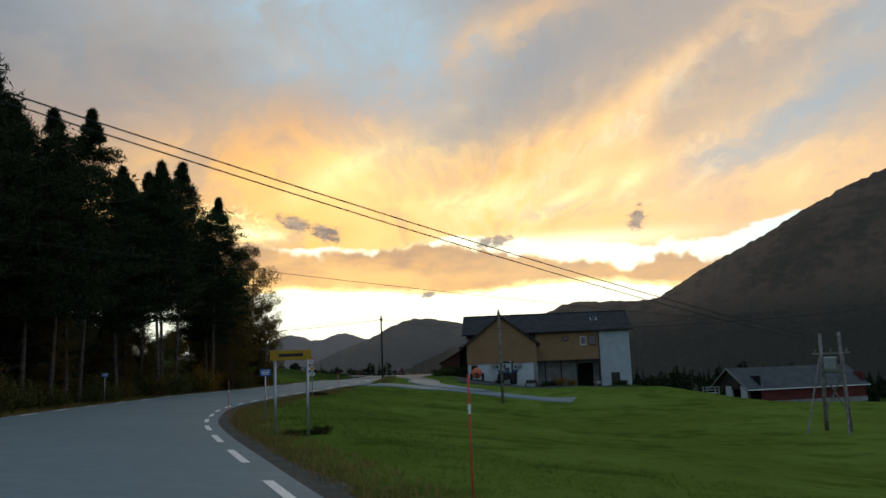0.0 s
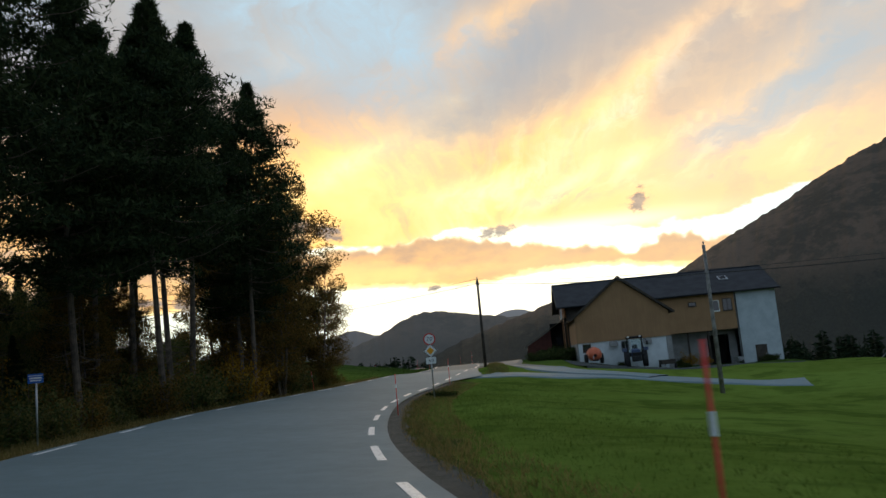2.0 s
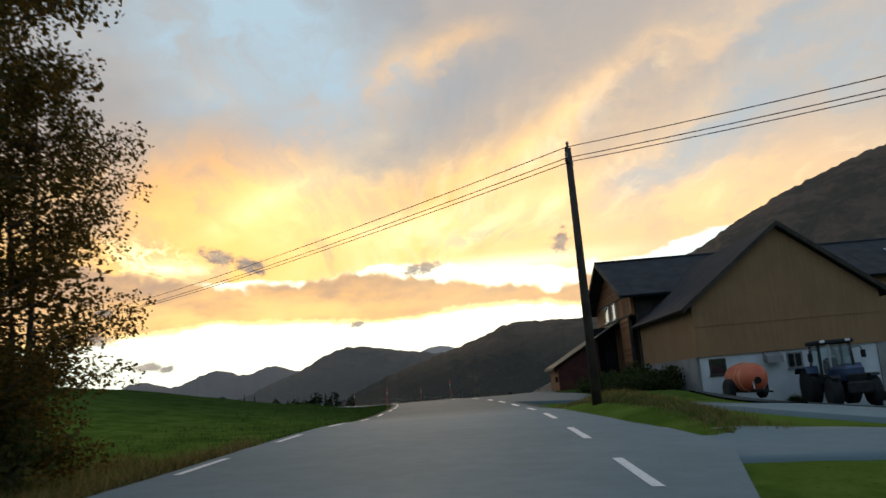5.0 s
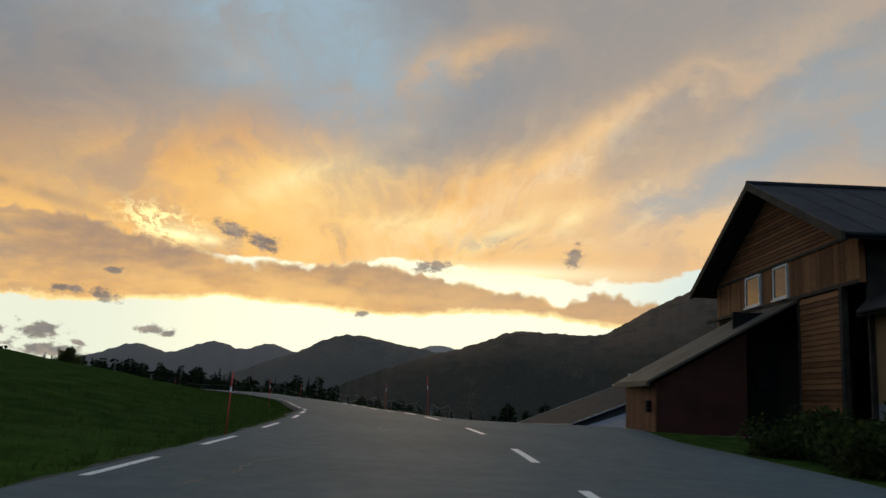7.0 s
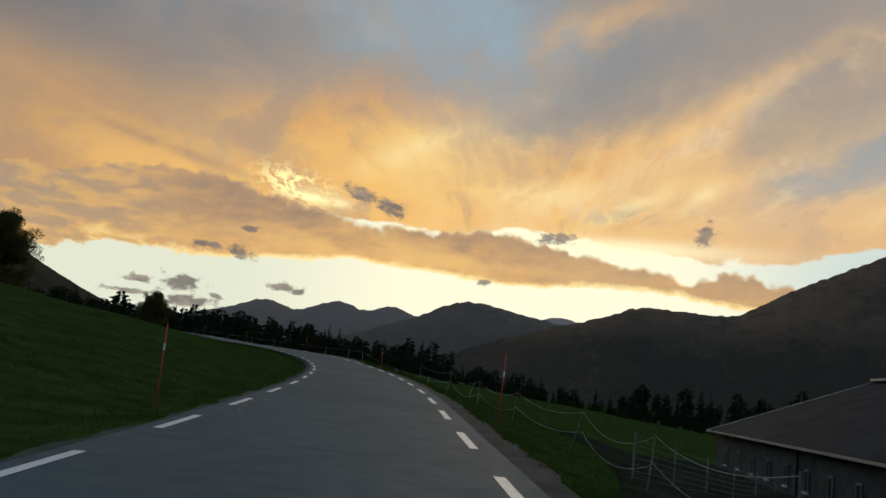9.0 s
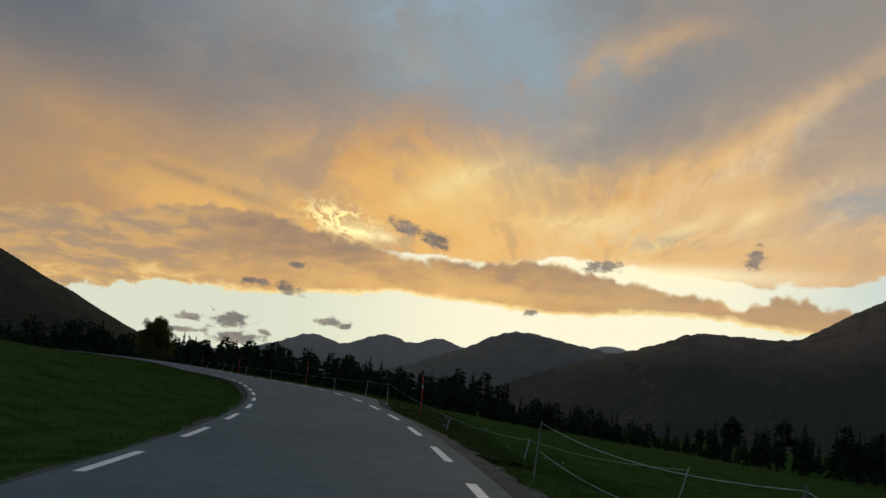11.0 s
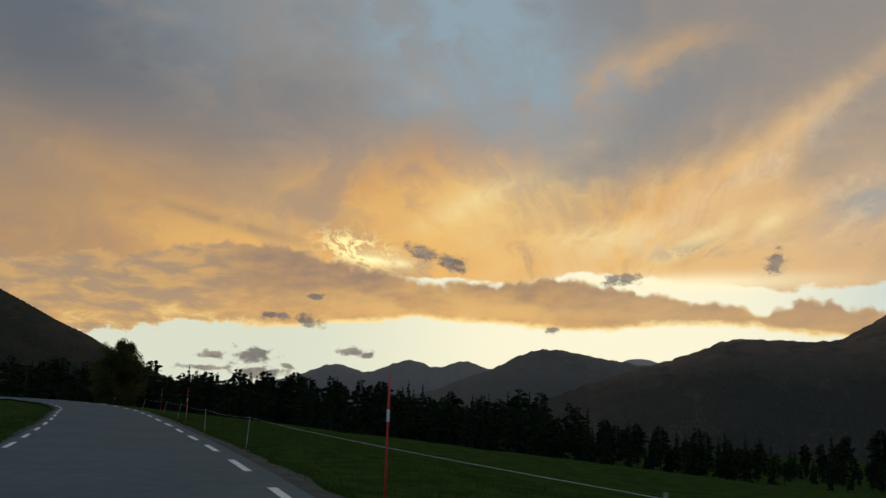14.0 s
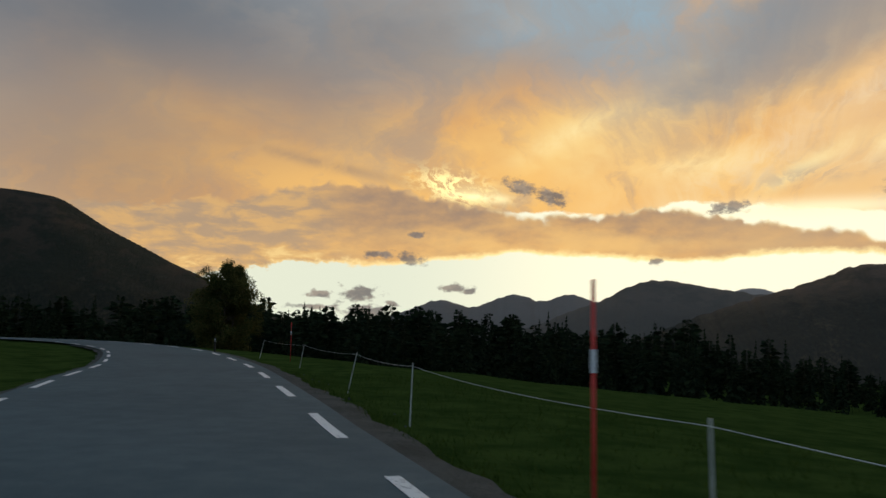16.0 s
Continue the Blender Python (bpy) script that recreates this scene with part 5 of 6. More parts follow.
nx, ny = -4.55, 25.3
zb = gz(nx, ny)
ysign = thing("place_sign", "long yellow place-name board on two grey steel posts", "road sign", nx, ny, zb, 5)
for o in (-.48, .48):
    Shape().tube((o, 0, -.3), (o, 0, 1.95 - zb), .045, .045, 12).done("post", m_steel, ysign, "", True)
pn = Shape().bevel_box((0, -.07, 1.97 - zb), (1.24, .03, .30), .008).done("panel", m_yellow_sign, ysign, "yellow panel with dark lettering bars")
Shape().box((0, -.088, 1.97 - zb), (.72, .006, .09)).done("lettering_bar", m_sign_black, pn)
for o in (-.48, .48):
    Shape().box((o, -.04, 1.97 - zb), (.1, .05, .2)).done("clamp", m_steel, ysign)


def bus_sign(x, y, top, rz, label):
    z = gz(x, y)
    s = thing("bus_stop_sign", label, "bus stop sign", x, y, z, rz, "bus stop signs")
    h = top - z
    Shape().tube((0, 0, -.2), (0, 0, h - .02), .03, .03, 10).done("post", m_steel, s, "", True)
    pn = Shape().bevel_box((0, -.045, h - .13), (.42, .02, .27), .006).done("panel", m_sign_blue, s, "blue panel with a white bus shape")
    Shape().box((0, -.058, h - .19), (.30, .006, .035)).done("bus_body", m_sign_white, pn)
    Shape().box((0, -.058, h - .12), (.33, .006, .05)).done("bus_roof", m_sign_white, pn)
    Shape().box((0, -.058, h - .05), (.38, .006, .02)).done("top_bar", m_sign_white, pn)
    return s


bus_sign(-7.2, 34.2, 1.67, 8, "blue bus stop sign on a grey post in the grass")
bus_sign(-22.6, 56.4, 2.07, 10, "blue bus stop sign on a grey post before the wood")


def stake(x, y, h=1.9, lean=0.0, mat=None, label="tall red plastic snow stake with white reflector"):
    z = gz(x, y)
    s = thing("snow_stake", label, "snow stake", x, y, z, 0, "snow stakes along the road")
    Shape().tube((0, 0, -.2), (lean * h, 0, h), .015, .012, 8).done("rod", m_stake, s, "", True)
    Shape().tube((lean * h * .68, 0, h * .68), (lean * h * .76, 0, h * .76), .019, .019, 8).done("reflector", m_reflex, s)


for x, y, h, ln in ((0.35, 11.8, 1.7, .0), (-9.3, 36.6, 1.55, .0), (-12.58, 60.7, 1.45, .0), (-10.9, 87.6, 1.75, 0), (-7.70, 154.60, 1.82, -0.06), (-9.3, 173.5, 1.9, .03),
                    (-16.2, 167.0, 1.7, .0), (-18.8, 222.6, 2.1, 0), (-44.2, 268.2, 1.75, 0), (-19.75, 87.5, 1.55, -.12), (-30.0, 243.2, 1.8, 0), (-61.5, 300.5, 1.9, 0), (-13.5, 135.8, 1.4, .04)):
    stake(x, y, h, ln)
for s0 in (318,):
    x, y, z = road_at(s0, 2.1)
    mk = thing("edge_marker", "slim grey plastic road edge post", "edge post", x, y, gz(x, y), 0, "edge posts")
    Shape().box((0, 0, .35), (.1, .03, 1.0)).done("blade", m_dark_wood, mk)
    Shape().box((0, -.018, .7), (.05, .01, .14)).done("reflector", m_reflex, mk)

# ---- tape fence along the meadow ----
def fence_run(name, label, places, height, mat, drop, ropes=(1.0,), shared=0):
    f = thing(name, label, "fence", *places[0][:2], gz(*places[0][:2]))
    ox, oy, oz = places[0][0], places[0][1], gz(*places[0][:2])
    tops = []
    g = np.random.RandomState(len(places))
    for x, y in places:
        z = gz(x, y)
        lx, ly = g.uniform(-.05, .32), g.uniform(-.12, .12)
        if len(tops) < shared:
            tops.append((x - ox, y - oy, z - oz + height - .05))
            continue
        Shape().tube((x - ox, y - oy, z - oz - .2), (x - ox + lx, y - oy + ly, z - oz + height), .014, .010, 7).done("post", mat, f)
        tops.append((x - ox + lx, y - oy + ly, z - oz + height - .05))
    for h in ropes:
        for a, b in zip(tops, tops[1:]):
            a2, b2 = (a[0], a[1], a[2] - (1 - h) * height), (b[0], b[1], b[2] - (1 - h) * height)
            Shape().path(sag(a2, b2, drop * g.uniform(.6, 1.3), 10), .0038, 4).done("tape", m_rope, f)


def off(s, d):
    return tuple(road_at(s, d)[:2])


fence_run("tape_fence", "electric tape fence with slim white posts by the meadow", [(-21.1, 226.8), (-23.5, 232.7), (-27.1, 239.9), (-37.7, 258.6), (-43.5, 268.7), (-47.65, 275.6), (-51.4, 282.4), (-58.5, 295.0), off(316, 4.0)], 1.0, m_rope, .06)
fence_run("tape_fence", "slack white tape fence running down beside the road", [(-21.1, 226.8), off(220.5, 4.4), off(212, 5.2), off(204, 6.4)], 1.0, m_rope, .12, (1.0,), 1)
fence_run("tape_fence", "slack tape fence on weathered wooden posts by the road", [(-6.2, 160.0), (-6.8, 165.5), (-7.6, 171.3), (-8.8, 178.0), (-10.0, 184.5), (-11.6, 191.5), (-13.6, 199.0)], 1.05, m_bark_grey, .3, (1.0, .55))
gate = thing("wire_fence_panel", "grey wire panel fence below the road", "fence", -4.6, 168.0, gz(-4.6, 168.0))
gzb = gz(-4.6, 168.0)
line = [(-6.6 + 1.35 * k, 168.0 + 2.3 * k) for k in range(6)]
for x, y in line:
    Shape().tube((x + 4.6, y - 168, gz(x, y) - gzb - .1), (x + 4.6, y - 168, gz(x, y) - gzb + .95), .022, .022, 6).done("post", m_bark_grey, gate)
for k in range(7):
    h = .08 + .13 * k
    Shape().path([(x + 4.6, y - 168, gz(x, y) - gzb + h) for x, y in line], .005, 4).done("wire_rail", m_bark_grey, gate)

# ---- machines in the yard ----
HU, HN = Vector((math.cos(radians(-4.83)), math.sin(radians(-4.83)), 0)), Vector((-math.sin(radians(-4.83)), math.cos(radians(-4.83)), 0))


def by_house(u, n):
    p = Vector((4.03, 147.56, 0)) + HU * u + HN * n
    return p.x, p.y, gz(p.x, p.y)


x, y, z = by_house(7.4, -22.2)
tr = thing("tractor", "dark blue farm tractor with cab parked at the wall", "tractor", x, y, z + .05, 169)
tr.matrix_basis = tr.matrix_basis @ Matrix.Scale(1.15, 4)
Shape().bevel_box((0, 1.5, 1.35), (.8, 2.0, .75), .12).done("bonnet", m_tractor, tr)
Shape().bevel_box((0, 2.55, 1.1), (.7, .25, .55), .05).done("grille", m_black, tr)
Shape().box((0, .3, .85), (.75, 3.4, .45)).done("chassis", m_black, tr)
cab = Shape()
for px in (-.72, .72):
    for py, lean in ((.55, .1), (-.75, -.05)):
        cab.tube((px, py, 1.35), (px * .92, py - lean, 2.75), .075, .07, 6)
cab.bevel_box((0, -.12, 2.82), (1.6, 1.6, .2), .06)
cab.bevel_box((0, -.1, 1.2), (1.5, 1.3, .4), .05)
cab = cab.done("cab", m_black_rubber, tr, "black cab frame with dark glass")
Shape().span((-.7, .52, 1.4), (.7, .54, 2.7)).done("windscreen", m_clear, cab)
for px in (-.73, .73):
    Shape().span((px - .01, -.7, 1.4), (px + .01, .48, 2.7)).done("side_pane", m_clear, cab)
for px in (-1, 1):
    for py, r, w in ((-.75, .92, .52), (2.0, .64, .42)):
        ty = Shape().wheel((px * (.85 if r > .7 else .8) - w / 2, py, r), (1, 0, 0), [(0, r * .55), (0, r * .9), (.06, r), (w - .06, r), (w, r * .9), (w, r * .55)], 26).done("tyre", m_black_rubber, tr)
        Shape().wheel((px * (.85 if r > .7 else .8) - w / 2 + .05, py, r), (1, 0, 0), [(0, .1), (.02, r * .54), (w - .12, r * .54), (w - .1, .1)], 20).done("rim", m_sign_white if r < .7 else m_steel, ty)
    Shape().prism([(-1.7, 1.5), (-1.5, 1.82), (0.0, 1.82), (.15, 1.5), (0, 1.74), (-1.45, 1.74)], "x", px * .95 - .28, px * .95 + .28).done("mudguard", m_tractor, tr)
    Shape().bevel_box((px * .3, 2.63, 1.3), (.2, .06, .14), .01).done("headlight", m_glass, tr)
Shape().tube((.42, 1.0, 1.7), (.42, 1.0, 2.7), .05, .05, 8).done("exhaust", m_steel, tr)
Shape().bevel_box((0, 2.85, .8), (.9, .4, .5), .06).done("front_weight", m_black_rubber, tr)
Shape().bevel_box((0, -.3, 1.75), (.5, .5, .75), .1).done("driver_seat", m_black, tr)
for px in (-1, 1):
    arm = Shape().path([(px * .72, .5, 2.5), (px * 1.0, .65, 2.55), (px * 1.12, .65, 2.4)], .025, 6).done("mirror_arm", m_black, tr)
    Shape().bevel_box((px * 1.14, .66, 2.2), (.2, .07, .36), .02).done("mirror", m_black, arm)
    Shape().bevel_box((px * .55, .72, 2.86), (.2, .08, .12), .015).done("work_light", m_reflex, tr)
    Shape().prism([(1.45, 1.24), (1.6, 1.36), (2.4, 1.36), (2.55, 1.24), (2.4, 1.3), (1.6, 1.3)], "x", px * .8 - .2, px * .8 + .2).done("front_mudguard", m_black_rubber, tr)

x, y, z = by_house(2.9, -21.9)
tk = thing("slurry_tanker", "faded orange-red slurry tanker trailer on two wheels", "tanker trailer", x, y, z, 176)
tk.matrix_basis = tk.matrix_basis @ Matrix.Scale(.9, 4)
Shape().wheel((0, -1.7, 1.2), (0, 1, 0), [(0, .25), (.1, .58), (.3, .76), (.6, .8), (2.8, .8), (3.05, .76), (3.25, .6), (3.42, .3), (3.45, .1)], 28).done("tank", m_orange, tk, "", True)
for py in (-1.1, -.35, .4, 1.1):
    Shape().wheel((0, py - .04, 1.2), (0, 1, 0), [(0, .79), (0, .84), (.08, .84), (.08, .79)], 28).done("hoop", m_orange_pale, tk, "paler welded hoop")
Shape().wheel((0, 1.62, 1.05), (0, 1, 0), [(0, .2), (.16, .2)], 16).done("hatch", m_black, tk)
Shape().wheel((0, -.2, 1.95), (0, 0, 1), [(0, .26), (.14, .26), (.17, .2)], 16).done("filler_cap", m_orange_pale, tk)
Shape().tube((.25, 1.5, 1.7), (.25, 1.75, .6), .05, .05, 8).done("suction_pipe", m_steel, tk)
Shape().box((0, .3, .48), (.6, 4.2, .14)).done("frame", m_black, tk)
Shape().tube((0, 2.3, .48), (0, 3.6, .42), .06, .05, 8).done("drawbar", m_black, tk)
for px in (-1, 1):
    ty = Shape().wheel((px * .95 - .2, -.3, .62), (1, 0, 0), [(0, .32), (0, .55), (.06, .62), (.34, .62), (.4, .55), (.4, .32)], 24).done("tyre", m_black_rubber, tk)
    Shape().wheel((px * .95 - .15, -.3, .62), (1, 0, 0), [(0, .08), (.02, .32), (.28, .32), (.3, .08)], 18).done("rim", m_steel, ty)

x, y, z = by_house(10.9, -20.9)
cr = thing("farm_trailer", "small dark farm trailer tilted at the wall", "trailer", x, y, z, 175)
Shape().bevel_box((0, 0, .75), (1.5, 2.3, .12), .02).done("bed", m_dark_wood, cr)
for px in (-.72, .72):
    Shape().box((px, 0, .98), (.06, 2.3, .4)).done("side_board", m_dark_wood, cr)
Shape().box((0, 1.12, .98), (1.4, .06, .4)).done("tail_board", m_dark_wood, cr)
Shape().tube((0, -1.1, .7), (0, -2.2, .35), .05, .04, 8).done("drawbar", m_black, cr)
for px in (-1, 1):
    Shape().wheel((px * .85 - .1, .1, .36), (1, 0, 0), [(0, .18), (0, .32), (.04, .36), (.16, .36), (.2, .32), (.2, .18)], 20).done("tyre", m_black_rubber, cr)
x, y, z = by_house(21.9, -7.9)
br = thing("wheelbarrow", "small grey wheelbarrow by the stable doorway", "wheelbarrow", x, y, z, 30)
Shape().prism([(-.45, .5), (.4, .45), (.6, .85), (-.55, .9)], "y", -.32, .32).done("tray", m_steel, br)
Shape().wheel((.6, -.05, .22), (0, 1, 0), [(0, .1), (0, .22), (.1, .22), (.1, .1)], 18).done("wheel", m_black_rubber, br)
for py in (-.28, .28):
    Shape().tube((.6, py * .3, .25), (-1.1, py, .75), .025, .025, 6).done("handle", m_steel, br)
    Shape().tube((-.3, py, .5), (-.4, py, 0), .02, .02, 6).done("leg", m_steel, br)
cx_, cy_ = 40.5, 128.0
cg = thing("feed_rack", "small grey metal feed rack in the meadow", "feed rack", cx_, cy_, gz(cx_, cy_), 10)
for px in (-1.0, 1.0):
    for py in (-.6, .6):
        Shape().box((px, py, .7), (.07, .07, 1.5)).done("leg", m_steel, cg)
for h in (.5, .9, 1.35):
    for py in (-.6, .6):
        Shape().box((0, py, h), (2.0, .05, .07)).done("rail", m_steel, cg)
Shape().box((0, 0, .45), (2.0, 1.2, .05)).done("tray", m_steel, cg)


# ---- plants ----
def blades(centres, per, length, width, seed, up=0.3, spread=None, two=False):
    """Many small pointed leaves scattered about centres: vertices and triangles."""
    g = np.random.RandomState(seed)
    c = np.repeat(np.asarray(centres, float), per, 0)
    n = len(c)
    if spread is not None:
        r = np.repeat(np.asarray(spread, float).reshape(len(centres), -1), per, 0)
        o = g.normal(size=(n, 3))
        o /= np.linalg.norm(o, axis=1)[:, None]
        c = c + o * r * g.uniform(.25, 1, (n, 1)) ** .6
    d = g.normal(size=(n, 3))
    d[:, 2] += up
    d /= np.linalg.norm(d, axis=1)[:, None]
    q = np.cross(d, g.normal(size=(n, 3)))
    q /= np.linalg.norm(q, axis=1)[:, None] + 1e-9
    le = length * g.uniform(.55, 1.3, (n, 1))
    wd = width * g.uniform(.6, 1.3, (n, 1))
    if two:
        v = np.stack([c, c + d * le * .5 + q * wd * .5, c + d * le, c + d * le * .5 - q * wd * .5], 1)
        f = np.arange(4 * n).reshape(-1, 4)
    else:
        v = np.stack([c - q * wd * .5, c + q * wd * .5, c + d * le], 1)
        f = np.arange(3 * n).reshape(-1, 3)
    return v.reshape(-1, 3), f


def limb(sh, a, b, r0, r1, bend, n=4, k=6):
    a, b = Vector(a), Vector(b)
    pts = [a.lerp(b, i / n) + Vector(bend) * math.sin(math.pi * i / n) for i in range(n + 1)]
    sh.path(pts, [r0 + (r1 - r0) * i / n for i in range(n + 1)], k)
    return pts


def make_pine(h, bare, reach, seed, name="pine_tree", label="tall dark pine with bare lower trunk at the wood's edge", leaf=None, clumps=7, per=46, droop=0.1, bark=None):
    g = np.random.RandomState(seed)
    t = thing(name, label, "tree", 0, 0, -50, 0, "trees of the roadside wood")
    w = Shape()
    bend = (g.uniform(-.4, .4), g.uniform(-.4, .4), 0)
    limb(w, (0, 0, -.4), (g.uniform(-.3, .3), g.uniform(-.3, .3), h * .97), h * .0082, .03, bend, 9, 9)
    C, R = [], []
    z = h * bare
    k = 0
    while z < h * .985:
        u = (z / h - bare) / (1 - bare)
        span = reach * (.35 + 1.1 * math.sin(math.pi * min(1, (u * .82 + .16)) ** .8)) * g.uniform(.65, 1.15) * (1 if u < .55 else (1 - u) * 2.1 + .06)
        for _ in range(2 if u < .9 else 3):
            a = k * 2.4 + g.uniform(-.5, .5)
            k += 1
            tip = Vector((math.cos(a) * span, math.sin(a) * span, z + span * g.uniform(-droop, .32)))
            base = Vector((bend[0] * math.sin(math.pi * z / h), bend[1] * math.sin(math.pi * z / h), z))
            limb(w, base, tip, .05 * (1.2 - u), .012, (0, 0, -.12 * span), 3, 4)
            for i in range(clumps):
                f = .3 + .7 * (i + g.uniform(0, 1)) / clumps
                p = base.lerp(tip, f) + Vector(g.normal(size=3) * .16 * span * np.array([1, 1, .45]))
                C.append(p)
                w0 = min(.44, .10 + .3 * span) + .18 * span * f
                R.append((w0, w0, .30))
        z += h * g.uniform(.013, .024)
    for _ in range(26):
        a, zz = g.uniform(0, 6.28), h * g.uniform(.1, max(bare, .2) + .05)
        le = g.uniform(.5, 2.1)
        tip = (math.cos(a) * le, math.sin(a) * le, zz + g.uniform(-.5, .4))
        pts = limb(w, (0, 0, zz), tip, .022, .006, (0, 0, -.1), 3, 4)
        for q in pts[1:]:
            b = a + g.uniform(-1.2, 1.2)
            w.tube(q, q + Vector((math.cos(b), math.sin(b), g.uniform(-.5, .4))) * g.uniform(.25, .6), .008, .003, 3, False)
    w.done("trunk", bark or m_bark, t)
    C.append(Vector((0, 0, h * .985)))
    R.append((.1, .1, .5))
    v, f = blades(C, per, .40, .10, seed, .35, R)
    mesh_ob("crown", v, f, leaf or m_needle, t)
    return t


def make_birch(h, wide, seed, leaf, name="birch_tree", label="autumn birch with thinning yellow-brown leaves", per=70, low=.12, bark=m_bark, group="trees of the roadside wood"):
    g = np.random.RandomState(seed)
    t = thing(name, label, "tree", 0, 0, -50, 0, group)
    w = Shape()
    C, R = [], []
    for stem in range(g.randint(2, 4)):
        a = g.uniform(0, 6.28)
        top = Vector((math.cos(a) * wide * .25 * stem, math.sin(a) * wide * .25 * stem, h * g.uniform(.82, .98)))
        pts = limb(w, (math.cos(a) * .15, math.sin(a) * .15, -.3), top, h * .011, .02, (math.cos(a) * .3, math.sin(a) * .3, 0), 8, 7)
        for i in range(26):
            f = low + (1 - low) * (i + g.uniform(0, 1)) / 26
            p = pts[0].lerp(pts[-1], f)
            span = wide * (.25 + .8 * math.sin(math.pi * min(1, f * .85 + .1)) ** 1.0) * g.uniform(.6, 1.1) * (1.0 if f < .8 else 1.15 - (f - .8) * 3.5)
            b = g.uniform(0, 6.28)
            tip = p + Vector((math.cos(b) * span, math.sin(b) * span, span * g.uniform(.0, .7)))
            limb(w, p, tip, .03, .006, (0, 0, -.08 * span), 3, 4)
            for j in range(4):
                q = p.lerp(tip, .35 + .65 * (j + g.uniform(0, 1)) / 4)
                C.append(q + Vector(g.normal(size=3) * .2))
                R.append((.35 + .12 * span, .35 + .12 * span, .5))
    w.done("trunk", bark or m_bark_grey, t)
    v, f = blades(C, int(per * 1.5), .13, .095, seed, -.2, R, True)
    mesh_ob("crown", v, f, leaf, t)
    return t


def make_bush(h, wide, seed, leaf, label, per=36):
    g = np.random.RandomState(seed)
    t = thing("bush", label, "bush", 0, 0, -50, 0, "bushes")
    w = Shape()
    C, R = [], []
    for i in range(16):
        a, r = g.uniform(0, 6.28), wide * math.sqrt(g.uniform(.02, 1))
        tip = (math.cos(a) * r, math.sin(a) * r, h * g.uniform(.45, 1.0) * (1 - .45 * (r / wide) ** 2))
        limb(w, (math.cos(a) * .1, math.sin(a) * .1, -.2), tip, .025, .006, (0, 0, .1), 3, 4)
        for j in range(4):
            C.append(Vector(tip) * (.35 + .2 * j) + Vector(g.normal(size=3) * .15))
            R.append((.3 + .12 * wide, .3 + .12 * wide, .35))
    w.done("branchwork", m_bark, t)
    v, f = blades(C, per, .13, .09, seed, .2, R, True)
    mesh_ob("foliage", v, f, leaf, t)
    return t


def plant(proto, spots, seed, first=None):
    """Stand copies of a plant at (x, y, size); the first one is the plant itself."""
    g = np.random.RandomState(seed)
    for i, (x, y, k) in enumerate(spots):
        m = pose(x, y, gz(x, y) - .05, g.uniform(-1.5, 1.5), g.uniform(-1.5, 1.5), g.uniform(0, 360))
        if i == 0:
            ob = proto
        else:
            ob = copy_thing(proto, m)
        ob.matrix_basis = m @ Matrix.Diagonal((k, k, k * g.uniform(.95, 1.05), 1))


g = np.random.RandomState(21)
pines = [make_pine(21.8, .35, 2.7, 1), make_pine(20.8, .31, 2.5, 2), make_pine(22.4, .40, 2.9, 3),
         make_pine(18.5, .10, 2.1, 4, "spruce_tree", "dark dense spruce standing in the roadside wood", m_spruce, 6, 44, .35),
         make_pine(17.5, .16, 2.0, 5, "spruce_tree", "dark dense spruce standing in the roadside wood", m_spruce, 6, 44, .35)]
spots = [[] for _ in pines]
spots[2].append((-24.8, 77.8, 1.03))
spots[0].append((-22.6, 67.2, .88))
spots[1].append((-24.6, 63.8, .92))
spots[2].append((-23.8, 71.8, .9))
spots[0].append((-25.5, 59.0, .95))
spots[0].append((-21.9, 80.4, .87))
for s0 in np.arange(14, 104, 2.5):
    for row, (d0, d1) in enumerate(((-10.5, -8.6), (-15.5, -12), (-22, -17), (-30, -24), (-44, -32))):
        if row == 3 and g.uniform() < .5 or row > 2 and s0 > 34 or row == 2 and s0 > 48 and g.uniform() < .6 or row == 2 and s0 > 66 or row and s0 > 56 and g.uniform() < .4:
            continue
        x, y, _ = road_at(s0 + g.uniform(-1.4, 1.4) - (row == 2) * 2, g.uniform(d0, d1) - max(0, 6 - s0 * .12))
        if y > (84, 86, 87, 88, 90)[row] or any((x - a) ** 2 + (y - b) ** 2 < 5 for q in spots for a, b, _ in q):
            continue
        k = g.choice(5, p=[.34, .3, .3, .03, .03]) if row else g.choice(5, p=[.36, .32, .32, 0, 0])
        spots[k].append((x, y, (g.uniform(.74, .86), g.uniform(.9, 1.0), g.uniform(.95, 1.08), g.uniform(.95, 1.1), g.uniform(.95, 1.12))[row] * float(np.interp(s0, (20, 45, 60), (1.24, 1.1, 1.0)))))
# young spruces and a deeper screen of trees closing the wood behind its edge
for s0 in np.arange(18, 86, 1.7):
    for d0, d1, k0, k1 in ((-19, -13, .22, .36), (-30, -21, .3, .5), (-44, -31, .4, .62)):
        x, y, _ = road_at(s0 + g.uniform(-.8, .8), g.uniform(d0, d1) - max(0, 6 - s0 * .12))
        if y < 88 and g.uniform() < .72 and not any((x - a) ** 2 + (y - b) ** 2 < 2.5 for q in spots for a, b, _ in q):
            spots[3 + (g.uniform() < .5)].append((x, y, g.uniform(k0, k1)))
for _ in range(80):
    x = g.uniform(-78, -29)
    y = g.uniform(76, 90) if x > -38 else g.uniform(78, 98)
    if not any((x - a) ** 2 + (y - b) ** 2 < 2.5 for q in spots for a, b, _ in q):
        spots[3 + (g.uniform() < .5)].append((x, y, g.uniform(.34, .6)))
for q, p in zip(spots, pines):
    plant(p, q, len(q))
